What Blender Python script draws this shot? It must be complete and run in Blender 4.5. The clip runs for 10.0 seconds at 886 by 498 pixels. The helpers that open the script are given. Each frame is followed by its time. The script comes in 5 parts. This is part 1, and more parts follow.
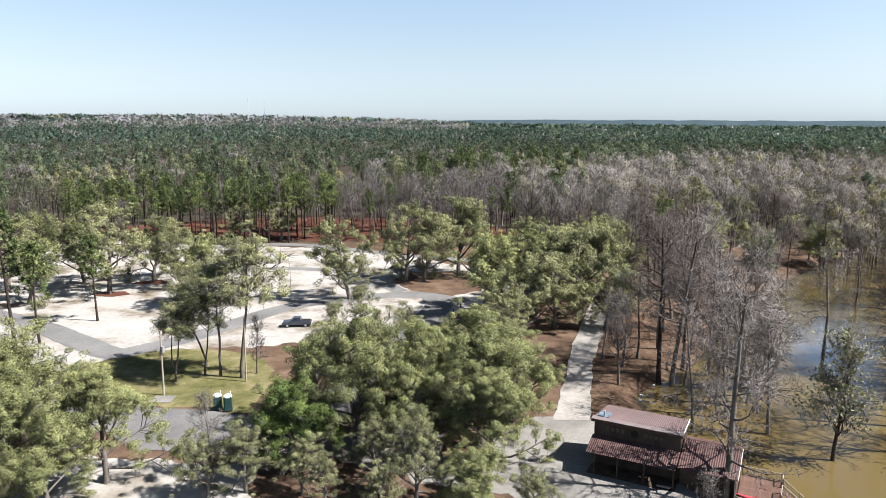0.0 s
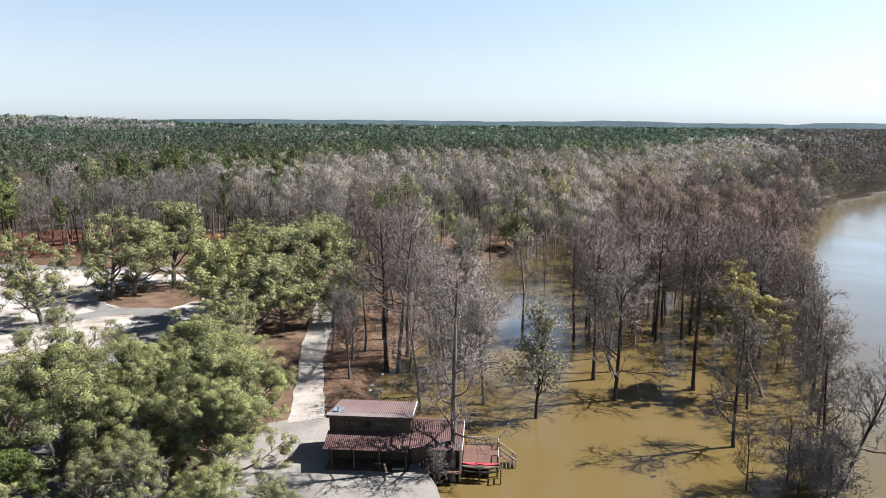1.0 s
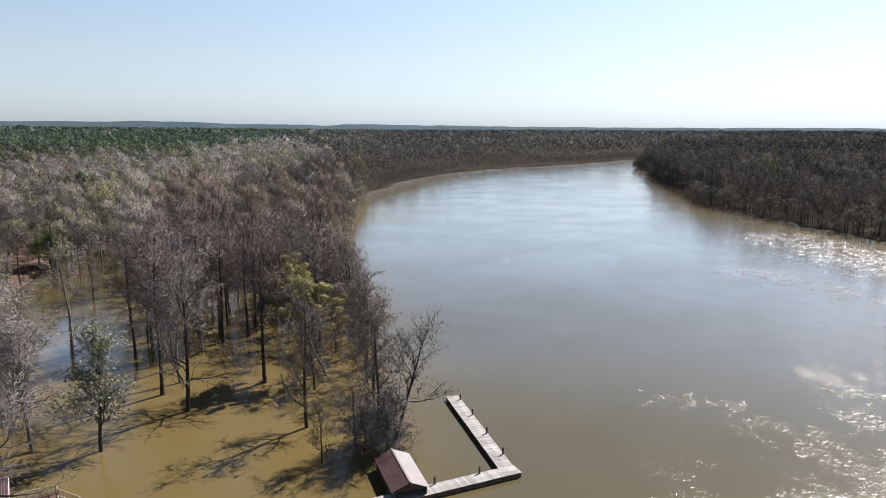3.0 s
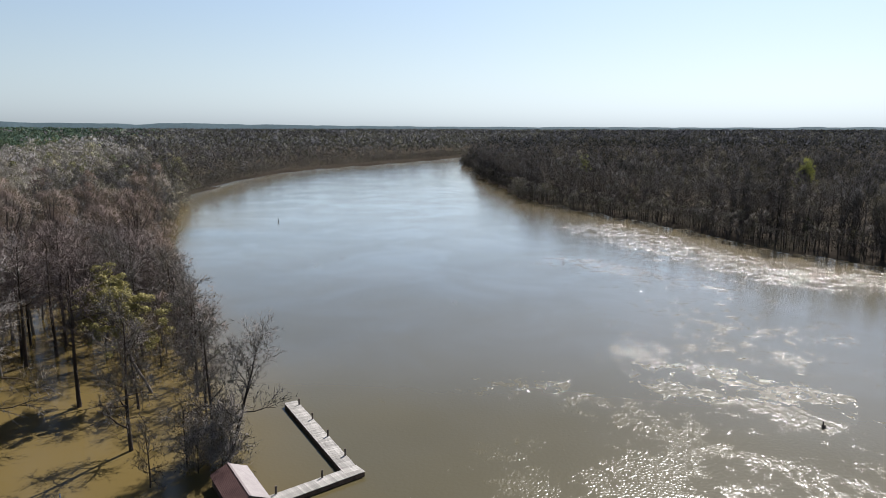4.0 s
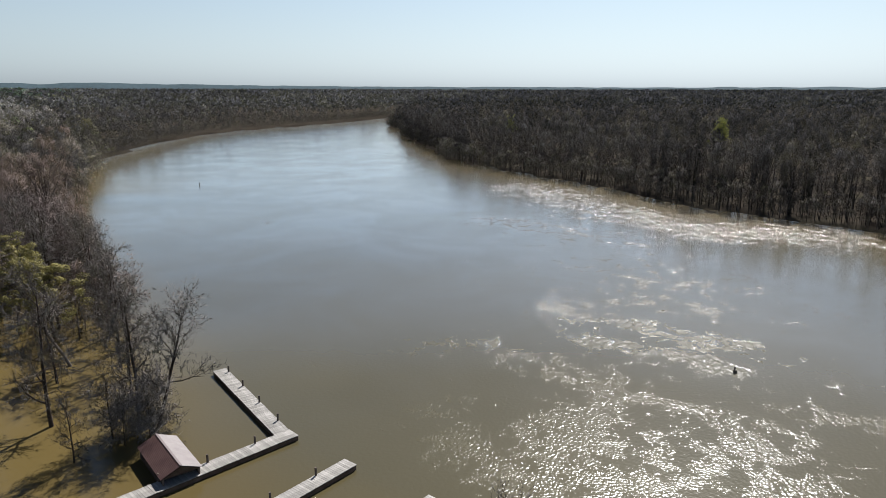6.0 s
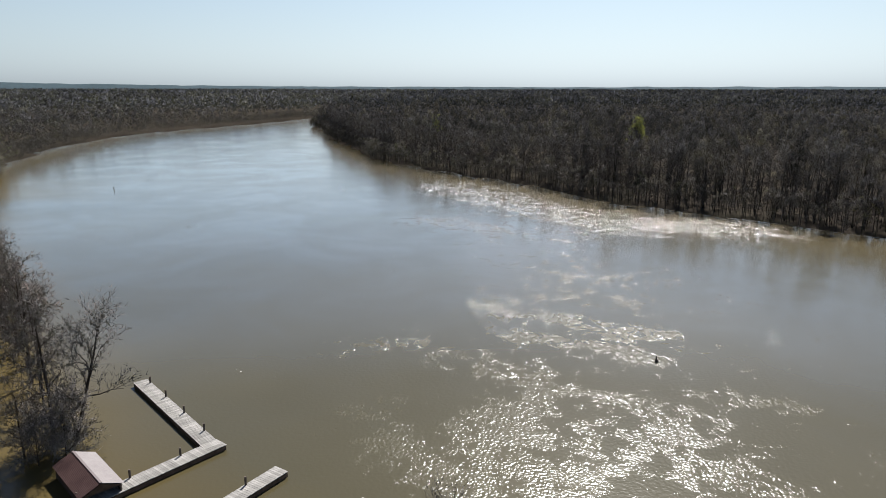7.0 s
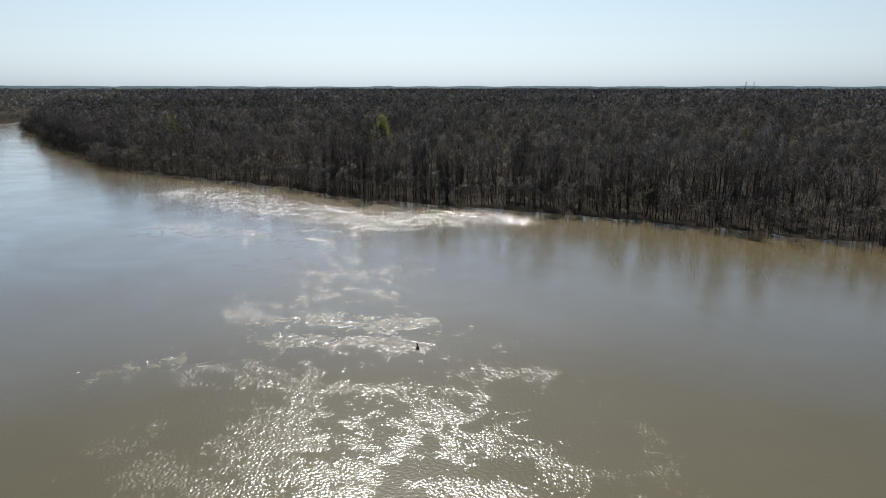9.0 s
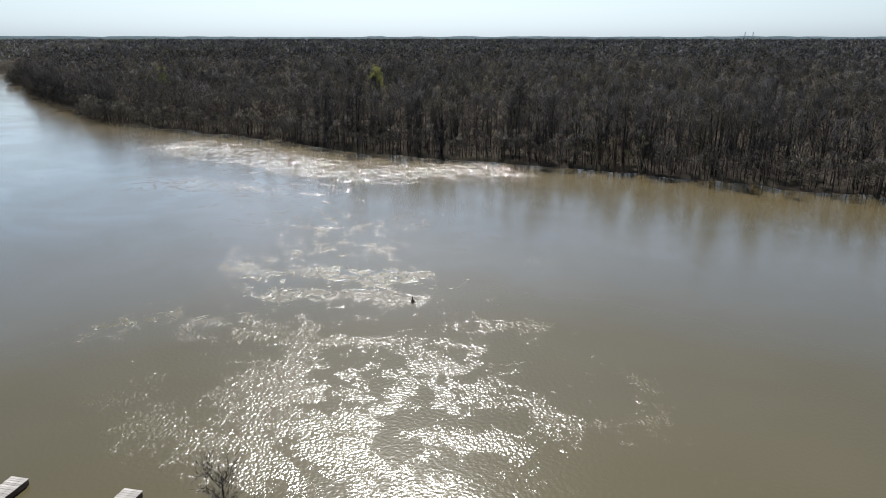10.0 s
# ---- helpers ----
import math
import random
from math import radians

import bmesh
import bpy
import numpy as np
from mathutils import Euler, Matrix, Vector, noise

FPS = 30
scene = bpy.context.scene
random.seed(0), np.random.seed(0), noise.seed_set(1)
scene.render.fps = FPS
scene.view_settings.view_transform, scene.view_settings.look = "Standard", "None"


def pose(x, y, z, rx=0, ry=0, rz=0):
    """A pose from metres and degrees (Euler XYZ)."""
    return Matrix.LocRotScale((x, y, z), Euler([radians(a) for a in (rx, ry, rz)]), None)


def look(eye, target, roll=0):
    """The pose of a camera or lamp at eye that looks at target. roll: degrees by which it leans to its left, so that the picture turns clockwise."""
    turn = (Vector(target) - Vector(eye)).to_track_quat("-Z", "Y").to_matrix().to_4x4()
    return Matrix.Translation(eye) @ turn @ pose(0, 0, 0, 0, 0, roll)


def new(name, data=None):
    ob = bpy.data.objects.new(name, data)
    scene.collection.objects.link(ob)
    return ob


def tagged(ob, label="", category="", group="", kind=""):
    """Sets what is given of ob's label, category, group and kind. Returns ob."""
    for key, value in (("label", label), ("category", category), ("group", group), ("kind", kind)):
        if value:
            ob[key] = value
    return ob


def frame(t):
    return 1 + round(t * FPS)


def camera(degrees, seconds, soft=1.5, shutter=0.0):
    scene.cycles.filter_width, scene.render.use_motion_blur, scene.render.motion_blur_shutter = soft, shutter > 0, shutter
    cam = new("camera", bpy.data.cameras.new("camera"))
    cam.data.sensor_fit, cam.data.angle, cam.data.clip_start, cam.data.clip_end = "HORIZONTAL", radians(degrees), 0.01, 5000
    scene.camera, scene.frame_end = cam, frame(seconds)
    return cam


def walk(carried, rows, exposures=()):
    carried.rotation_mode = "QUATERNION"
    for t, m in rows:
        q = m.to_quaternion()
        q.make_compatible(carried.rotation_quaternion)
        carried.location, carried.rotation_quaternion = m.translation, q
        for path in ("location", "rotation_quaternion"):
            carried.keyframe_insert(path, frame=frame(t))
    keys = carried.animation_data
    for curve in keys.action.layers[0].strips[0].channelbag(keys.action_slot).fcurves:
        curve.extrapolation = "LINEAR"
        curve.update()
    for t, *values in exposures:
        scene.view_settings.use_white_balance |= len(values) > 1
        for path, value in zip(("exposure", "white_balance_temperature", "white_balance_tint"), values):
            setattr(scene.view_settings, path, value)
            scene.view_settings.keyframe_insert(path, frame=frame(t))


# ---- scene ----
# camera: it hovers 40 m over the river's near bank and turns where it is
EYE = (0.0, 0.0, 40.0)
cam = camera(65.5, 10.0, soft=0.7)
PATH = [  # seconds, heading clockwise from +y, tilt
    (0.0, 0.0, -9.95), (0.5, 8.47, -9.98), (1.0, 23.1, -9.98), (1.5, 37.6, -9.98), (2.0, 43.02, -9.98), (2.5, 49.74, -9.96),
    (3.0, 59.23, -9.93), (3.2, 62.99, -9.93), (3.5, 67.95, -9.95), (3.8, 71.6, -9.98), (4.1, 73.8, -10.0), (4.3, 74.52, -10.02), (4.5, 74.55, -10.13), (5.0, 74.5, -12.98),
    (5.2, 74.53, -13.1), (5.75, 77.5, -13.18), (6.3, 80.98, -13.22), (6.5, 82.28, -13.2), (7.0, 85.33, -13.22), (7.5, 87.44, -13.24), (8.0, 91.7, -13.26),
    (8.5, 99.23, -13.28), (9.0, 105.88, -13.27), (9.5, 106.3, -16.88), (10.0, 106.33, -17.12),
]
walk(cam, [(t, pose(*EYE, 90 + tilt, 0, -heading)) for t, heading, tilt in PATH], exposures=[(0.0, 1.7, 6280, 12), (1.0, 1.75, 6370, 14), (1.5, 1.72, 6370, 15), (2.0, 1.6, 6350, 14), (2.5, 1.5, 6330, 14), (3.2, 1.32, 6280, 13), (4.5, 1.06, 6270, 11), (6.5, 0.98, 6270, 10), (9.0, 0.97, 6240, 10), (9.5, 1.07, 6220, 10), (10.0, 1.14, 6200, 10)])

# light: a clear early-spring midday, the sun over the river
SUN_AZ, SUN_EL = 102.0, 47.0
world = bpy.data.worlds.new("sky")
scene.world = world
world.use_nodes = True
wn = world.node_tree.nodes
sky = wn.new("ShaderNodeTexSky")
sky.sky_type, sky.sun_disc = "NISHITA", False
sky.sun_elevation, sky.sun_rotation = radians(SUN_EL), radians(SUN_AZ)
sky.altitude, sky.air_density, sky.dust_density, sky.ozone_density = 0, 1.0, 0.6, 2.0
# thin haze: the sky's own light, paler and greyer towards the horizon
wl = world.node_tree.links
grey, pale, haze, height, fade = (wn.new("ShaderNode" + k) for k in ("RGBToBW", "MixRGB", "MixRGB", "SeparateXYZ", "MapRange"))
pale.blend_type = "MULTIPLY"
pale.inputs[0].default_value, pale.inputs[2].default_value = 1.0, (0.85, 0.995, 1.09, 1)
wl.new(wn.new("ShaderNodeTexCoord").outputs["Generated"], height.inputs[0])
wl.new(height.outputs[2], fade.inputs[0])
fade.inputs[2].default_value, fade.inputs[3].default_value, fade.inputs[4].default_value = 0.3, 0.85, 0.06
wl.new(sky.outputs[0], grey.inputs[0])
wl.new(grey.outputs[0], pale.inputs[1])
wl.new(fade.outputs[0], haze.inputs[0])
wl.new(sky.outputs[0], haze.inputs[1])
wl.new(pale.outputs[0], haze.inputs[2])
level, dim = wn.new("ShaderNodeMapRange"), wn.new("ShaderNodeMixRGB")
dim.blend_type, dim.inputs[0].default_value = "MULTIPLY", 1.0
wl.new(height.outputs[2], level.inputs[0])
level.inputs[2].default_value, level.inputs[3].default_value, level.inputs[4].default_value = 0.3, 0.78, 1.15
wl.new(haze.outputs[0], dim.inputs[1])
top, both = wn.new("ShaderNodeMapRange"), wn.new("ShaderNodeMath")
both.operation = "MULTIPLY"
wl.new(height.outputs[2], top.inputs[0])
top.inputs[1].default_value, top.inputs[3].default_value, top.inputs[4].default_value = 0.2, 1.0, 0.3
wl.new(level.outputs[0], both.inputs[0])
wl.new(top.outputs[0], both.inputs[1])
wl.new(both.outputs[0], dim.inputs[2])
wl.new(dim.outputs[0], wn["Background"].inputs[0])
wn["Background"].inputs[1].default_value = 0.0575
sun = new("sun", bpy.data.lights.new("sun", "SUN"))
sun.data.energy, sun.data.angle, sun.data.color = 5.0, radians(0.53), (1.0, 0.955, 0.9)
sun.matrix_world = look((math.sin(radians(SUN_AZ)), math.cos(radians(SUN_AZ)), math.tan(radians(SUN_EL))), (0, 0, 0))


# ---- materials ----
class Nodes:
    """A short way to wire a node material."""

    def __init__(self, name):
        self.mat = bpy.data.materials.new(name)
        self.mat.use_nodes = True
        self.tree = self.mat.node_tree
        self.tree.nodes.clear()
        self.out = self.tree.nodes.new("ShaderNodeOutputMaterial")

    def add(self, kind, settings=None, **inputs):
        n = self.tree.nodes.new("ShaderNode" + kind)
        for k, v in (settings or {}).items():
            if k == "blend":
                n.blend_type = v
            elif k == "operation":
                n.operation = v
            elif k == "data_type":
                n.data_type = v
            elif k == "attribute":
                n.attribute_name = v
            elif k == "feature":
                n.feature = v
        for k, v in inputs.items():
            sock = n.inputs[int(k[1:])] if k[0] == "i" and k[1:].isdigit() else n.inputs[k.replace("_", " ")]
            self.put(sock, v)
        return n

    def put(self, sock, v):
        if isinstance(v, bpy.types.NodeSocket):
            self.tree.links.new(v, sock)
        elif isinstance(v, bpy.types.Node):
            self.tree.links.new(v.outputs[0], sock)
        else:
            sock.default_value = v

    def coords(self, scale=(1, 1, 1), kind="Object"):
        c = self.add("TexCoord")
        return self.add("Mapping", i0=c.outputs[kind], i3=scale).outputs[0]

    def noise(self, scale, detail=4.0, rough=0.55, vec=None, distortion=0.0):
        n = self.add("TexNoise", Scale=scale, Detail=detail, Roughness=rough, Distortion=distortion)
        if vec is not None:
            self.put(n.inputs["Vector"], vec)
        return n.outputs[0]

    def ramp(self, fac, stops):
        n = self.add("ValToRGB")
        e = n.color_ramp.elements
        while len(e) < len(stops):
            e.new(0.5)
        for el, (p, c) in zip(e, stops):
            el.position = p
            el.color = (*c, 1) if not isinstance(c, (int, float)) else (c, c, c, 1)
        self.put(n.inputs[0], fac)
        return n.outputs[0]

    def mix(self, fac, a, b, blend="MIX"):
        n = self.add("MixRGB", {"blend": blend})
        for i, v in enumerate((fac, a, b)):
            self.put(n.inputs[i], (*v, 1) if isinstance(v, tuple) and len(v) == 3 else v)
        return n.outputs[0]

    def math(self, op, a, b=0.0):
        return self.add("Math", {"operation": op}, i0=a, i1=b).outputs[0]

    def bump(self, height, strength=0.4, distance=0.02):
        return self.add("Bump", Height=height, Strength=strength, Distance=distance).outputs[0]

    def done(self, shader):
        self.tree.links.new(shader.outputs[0] if isinstance(shader, bpy.types.Node) else shader, self.out.inputs[0])
        return self.mat


def surface(name, stops, scale, rough=0.85, fine=None, bump=0.4, bump_dist=0.03, stretch=(1, 1, 1), random_amount=0.0, metal=0.0, spec=0.05):
    """Coarse stains and fine grain on a rough surface."""
    n = Nodes(name)
    v = n.coords(stretch)
    big = n.noise(scale, 5.0, 0.6, v)
    col = n.ramp(big, stops)
    small = n.noise(fine or scale * 14, 3.0, 0.7, v)
    col = n.mix(0.55, col, n.ramp(small, [(0.25, 0.45), (0.75, 1.0)]), "MULTIPLY")
    if random_amount:
        r = n.add("ObjectInfo").outputs["Random"]
        k = n.ramp(r, [(0.0, 1.0 - random_amount), (1.0, 1.0)])
        col = n.mix(1.0, col, k, "MULTIPLY")
    b = n.add("BsdfPrincipled", Base_Color=col, Roughness=rough, Metallic=metal, Normal=n.bump(small, bump, bump_dist))
    b.inputs["Specular IOR Level"].default_value = spec
    return n.done(b)


def leaf(name, dark, light, through_amount=0.3, scale=0.35, tint=False):
    """Leaves: colour changes from clump to clump and from tree to tree; some light passes through."""
    n = Nodes(name)
    v = n.coords()
    if tint:
        col = n.add("Attribute", {"attribute": "tint"}).outputs["Color"]
        isl = n.add("NewGeometry").outputs["Random Per Island"]
        col = n.mix(1.0, col, n.ramp(isl, [(0.0, 0.82), (1.0, 1.15)]), "MULTIPLY")
    else:
        mixed = n.math("ADD", n.math("MULTIPLY", n.noise(scale, 3.0, 0.6, v), 1.0), n.math("MULTIPLY", n.add("ObjectInfo").outputs["Random"], 0.25))
        col = n.mix(n.ramp(mixed, [(0.38, 0.0), (0.85, 1.0)]), dark, light)
        isl = n.add("NewGeometry").outputs["Random Per Island"]
        col = n.mix(1.0, col, n.ramp(isl, [(0.0, 0.65), (1.0, 1.25)]), "MULTIPLY")
    d = n.add("BsdfPrincipled", Base_Color=col, Roughness=0.7)
    d.inputs["Specular IOR Level"].default_value = 0.0 if tint else 0.15
    t = n.add("BsdfTranslucent", Color=n.mix(1.0, col, (1.1, 1.1, 0.7), "MULTIPLY"))
    return n.done(n.add("MixShader", i0=through_amount, i1=d, i2=t))


M_OAK = leaf("oak_leaves", (0.08, 0.092, 0.04), (0.285, 0.3, 0.135), 0.24)
M_OAK_BRIGHT = leaf("cedar_leaves", (0.052, 0.082, 0.022), (0.165, 0.212, 0.062), 0.2)
M_OAK_PALE = leaf("pale_oak_leaves", (0.095, 0.104, 0.052), (0.285, 0.292, 0.152), 0.24)
M_PINE = leaf("pine_needles", (0.035, 0.055, 0.02), (0.15, 0.18, 0.065), 0.15)
M_YELLOW = leaf("catkin_leaves", (0.125, 0.115, 0.045), (0.24, 0.212, 0.088), 0.28)
M_LIME = leaf("new_leaves", (0.2, 0.21, 0.06), (0.32, 0.33, 0.1), 0.4)
M_ORANGE = leaf("budding_twigs", (0.2, 0.11, 0.075), (0.33, 0.17, 0.11), 0.2)
M_MOSS = leaf("spanish_moss", (0.16, 0.155, 0.13), (0.28, 0.27, 0.235), 0.25)
# Cypress moss, coloured darker than the oaks' so it looks backlit.
M_MOSS_GREY = leaf("grey_brown_moss", (0.085, 0.08, 0.07), (0.17, 0.16, 0.142), 0.2)
M_FOREST = leaf("forest_foliage", (0, 0, 0), (0, 0, 0), 0.22, tint=True)
M_BARK = surface("grey_bark", [(0.3, (0.085, 0.073, 0.062)), (0.7, (0.22, 0.198, 0.176))], 0.8, stretch=(1, 1, 0.25), bump=0.6, random_amount=0.3)
# Dark bark carries some backlight shade in its base colour.
M_BARK_DARK = surface("dark_bark", [(0.3, (0.026, 0.021, 0.017)), (0.7, (0.08, 0.062, 0.05))], 0.8, stretch=(1, 1, 0.25), bump=0.6, random_amount=0.3)
M_TWIG = surface("grey_twigs", [(0.3, (0.122, 0.111, 0.103)), (0.7, (0.24, 0.22, 0.206))], 0.25, bump=0.0, random_amount=0.35)
M_TWIG_RED = surface("russet_twigs", [(0.3, (0.108, 0.083, 0.075)), (0.7, (0.19, 0.155, 0.143))], 0.25, bump=0.0, random_amount=0.3)
# Brown twigs are darkened further to imitate crowns against the sun.
M_TWIG_DARK = surface("brown_twigs", [(0.3, (0.085, 0.075, 0.068)), (0.7, (0.165, 0.147, 0.136))], 0.25, bump=0.0, random_amount=0.3)
# Base colour darkened so far-bank twigs look backlit.
M_TWIG_BACKLIT = surface("backlit_grey_twigs", [(0.3, (0.055, 0.05, 0.048)), (0.7, (0.11, 0.1, 0.095))], 0.25, bump=0.0, random_amount=0.4)
M_SAND = surface("pale_sand", [(0.3, (0.12, 0.095, 0.068)), (0.4, (0.21, 0.188, 0.155)), (0.49, (0.3, 0.283, 0.255)), (0.7, (0.35, 0.337, 0.31))], 0.11, 0.95, fine=1.1, bump=0.5, bump_dist=0.06)
M_ASPHALT = surface("worn_asphalt", [(0.3, (0.115, 0.114, 0.11)), (0.7, (0.178, 0.175, 0.168))], 0.12, 0.9, fine=3.0)
M_CONCRETE = surface("dusty_concrete", [(0.3, (0.135, 0.129, 0.117)), (0.5, (0.185, 0.177, 0.16)), (0.7, (0.228, 0.219, 0.2))], 0.15, 0.9, fine=3.0)
M_PATH = surface("sandy_path", [(0.3, (0.16, 0.142, 0.118)), (0.42, (0.245, 0.229, 0.202)), (0.7, (0.335, 0.32, 0.294))], 0.2, 0.95, fine=2.0)
M_STRAW = surface("pine_straw", [(0.25, (0.05, 0.034, 0.024)), (0.5, (0.1, 0.066, 0.045)), (0.75, (0.16, 0.115, 0.08))], 0.25, 0.95, fine=4.0)
M_STRAW_RED = surface("red_pine_straw", [(0.25, (0.065, 0.028, 0.018)), (0.75, (0.12, 0.056, 0.037))], 0.1, 0.95, fine=2.0)
M_LAWN = surface("winter_lawn", [(0.25, (0.055, 0.054, 0.02)), (0.45, (0.105, 0.102, 0.04)), (0.6, (0.16, 0.142, 0.07)), (0.75, (0.22, 0.19, 0.11))], 0.28, 0.95, fine=3.5, bump=0.7, bump_dist=0.08)
M_ROOF = surface("rusty_red_metal", [(0.3, (0.062, 0.034, 0.031)), (0.6, (0.09, 0.052, 0.047)), (0.8, (0.118, 0.073, 0.066))], 0.5, 0.6, fine=8.0, bump=0.1, spec=0.15)
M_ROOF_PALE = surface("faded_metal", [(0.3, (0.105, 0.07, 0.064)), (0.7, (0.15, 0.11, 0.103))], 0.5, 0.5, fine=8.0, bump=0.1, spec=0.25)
# Paler roof metal: sunlight put into the shed slope's colour; also pale ridge caps.
M_ROOF_PALE_SUNLIT = surface("pale_sunlit_metal", [(0.3, (0.145, 0.115, 0.11)), (0.7, (0.2, 0.168, 0.16))], 0.5, 0.55, fine=8.0, bump=0.1, spec=0.5)
# Distance haze is mixed into the ridges' blue-green base colour.
M_HILLS_HAZY = surface("far_hills", [(0.3, (0.036, 0.056, 0.066)), (0.7, (0.05, 0.074, 0.086))], 0.004, 0.95, fine=0.05)
# Brown siding, its colour halved to deepen the shaded walls.
M_SIDING = surface("weathered_brown_siding", [(0.3, (0.04, 0.0304, 0.024)), (0.7, (0.088, 0.068, 0.052))], 0.7, 0.85, stretch=(1, 1, 0.2))
M_DARKWOOD = surface("dark_stained_wood", [(0.3, (0.05, 0.035, 0.025)), (0.7, (0.11, 0.08, 0.06))], 1.0, 0.8)
M_DECK = surface("red_brown_deck_boards", [(0.3, (0.11, 0.062, 0.048)), (0.7, (0.18, 0.115, 0.092))], 0.7, 0.8, random_amount=0.25)
M_RAIL = surface("pale_weathered_rail", [(0.3, (0.24, 0.203, 0.158)), (0.7, (0.375, 0.33, 0.27))], 1.0, 0.8)
M_PLANK = surface("grey_dock_planks", [(0.3, (0.259, 0.245, 0.223)), (0.7, (0.418, 0.396, 0.367))], 0.8, 0.8, random_amount=0.35, stretch=(1, 1, 1))
M_PILING = surface("dark_piling", [(0.3, (0.06, 0.05, 0.04)), (0.7, (0.15, 0.12, 0.1))], 1.5, 0.85)
M_POLE = surface("pale_pole_wood", [(0.3, (0.24, 0.208, 0.168)), (0.7, (0.36, 0.32, 0.272))], 0.8, 0.85, stretch=(1, 1, 0.15))
M_STEEL = surface("galvanised_steel", [(0.3, (0.4, 0.4, 0.4)), (0.7, (0.55, 0.55, 0.55))], 2.0, 0.45, metal=0.6)
M_BLACK = surface("black_rubber", [(0.3, (0.015, 0.015, 0.015)), (0.7, (0.03, 0.03, 0.03))], 4.0, 0.7)
M_TRUCK = surface("dark_slate_paint", [(0.3, (0.03, 0.04, 0.055)), (0.7, (0.045, 0.055, 0.07))], 1.0, 0.25, bump=0.0, spec=0.6)
M_TEAL = surface("teal_plastic", [(0.3, (0.02, 0.05, 0.046)), (0.7, (0.034, 0.075, 0.068))], 1.0, 0.5, bump=0.05)
M_WHITE = surface("white_plastic", [(0.3, (0.578, 0.578, 0.578)), (0.7, (0.68, 0.68, 0.68))], 1.5, 0.5, bump=0.05)
M_BLUE = surface("blue_plastic", [(0.3, (0.02, 0.06, 0.14)), (0.7, (0.03, 0.08, 0.18))], 1.0, 0.5, bump=0.05)
M_BLUE_PALE = surface("pale_blue_sheet", [(0.35, (0.085, 0.085, 0.09)), (0.5, (0.12, 0.17, 0.22)), (0.65, (0.16, 0.2, 0.24))], 1.6, 0.6, bump=0.05)
M_RED = surface("red_hull_plastic", [(0.3, (0.34, 0.045, 0.06)), (0.7, (0.42, 0.07, 0.085))], 1.0, 0.4, bump=0.05)
M_SIGN = surface("pale_sign_paint", [(0.3, (0.085, 0.07, 0.053)), (0.7, (0.11, 0.09, 0.068))], 1.0, 0.7)

glass = Nodes("vehicle_glass")
M_GLASS = glass.done(glass.add("BsdfPrincipled", Base_Color=(0.02, 0.025, 0.03, 1), Roughness=0.05))


def litter():
    n = Nodes("leaf_litter")
    v = n.coords()
    a = n.ramp(n.noise(0.035, 5, 0.6, v), [(0.3, (0.034, 0.029, 0.024)), (0.5, (0.055, 0.046, 0.037)), (0.7, (0.058, 0.052, 0.037))])
    f = n.noise(1.6, 4, 0.7, v)
    straw = n.ramp(n.noise(0.25, 5, 0.6, v), [(0.25, (0.05, 0.034, 0.024)), (0.5, (0.1, 0.066, 0.045)), (0.75, (0.16, 0.115, 0.08))])
    a = n.mix(n.add("Attribute", {"attribute": "straw"}).outputs["Fac"], a, straw)
    col = n.mix(0.85, a, n.ramp(f, [(0.3, 0.35), (0.7, 1.1)]), "MULTIPLY")
    b = n.add("BsdfPrincipled", Base_Color=col, Roughness=0.95, Normal=n.bump(f, 0.6, 0.08))
    b.inputs["Specular IOR Level"].default_value = 0.0
    return n.done(b)


M_LITTER = litter()


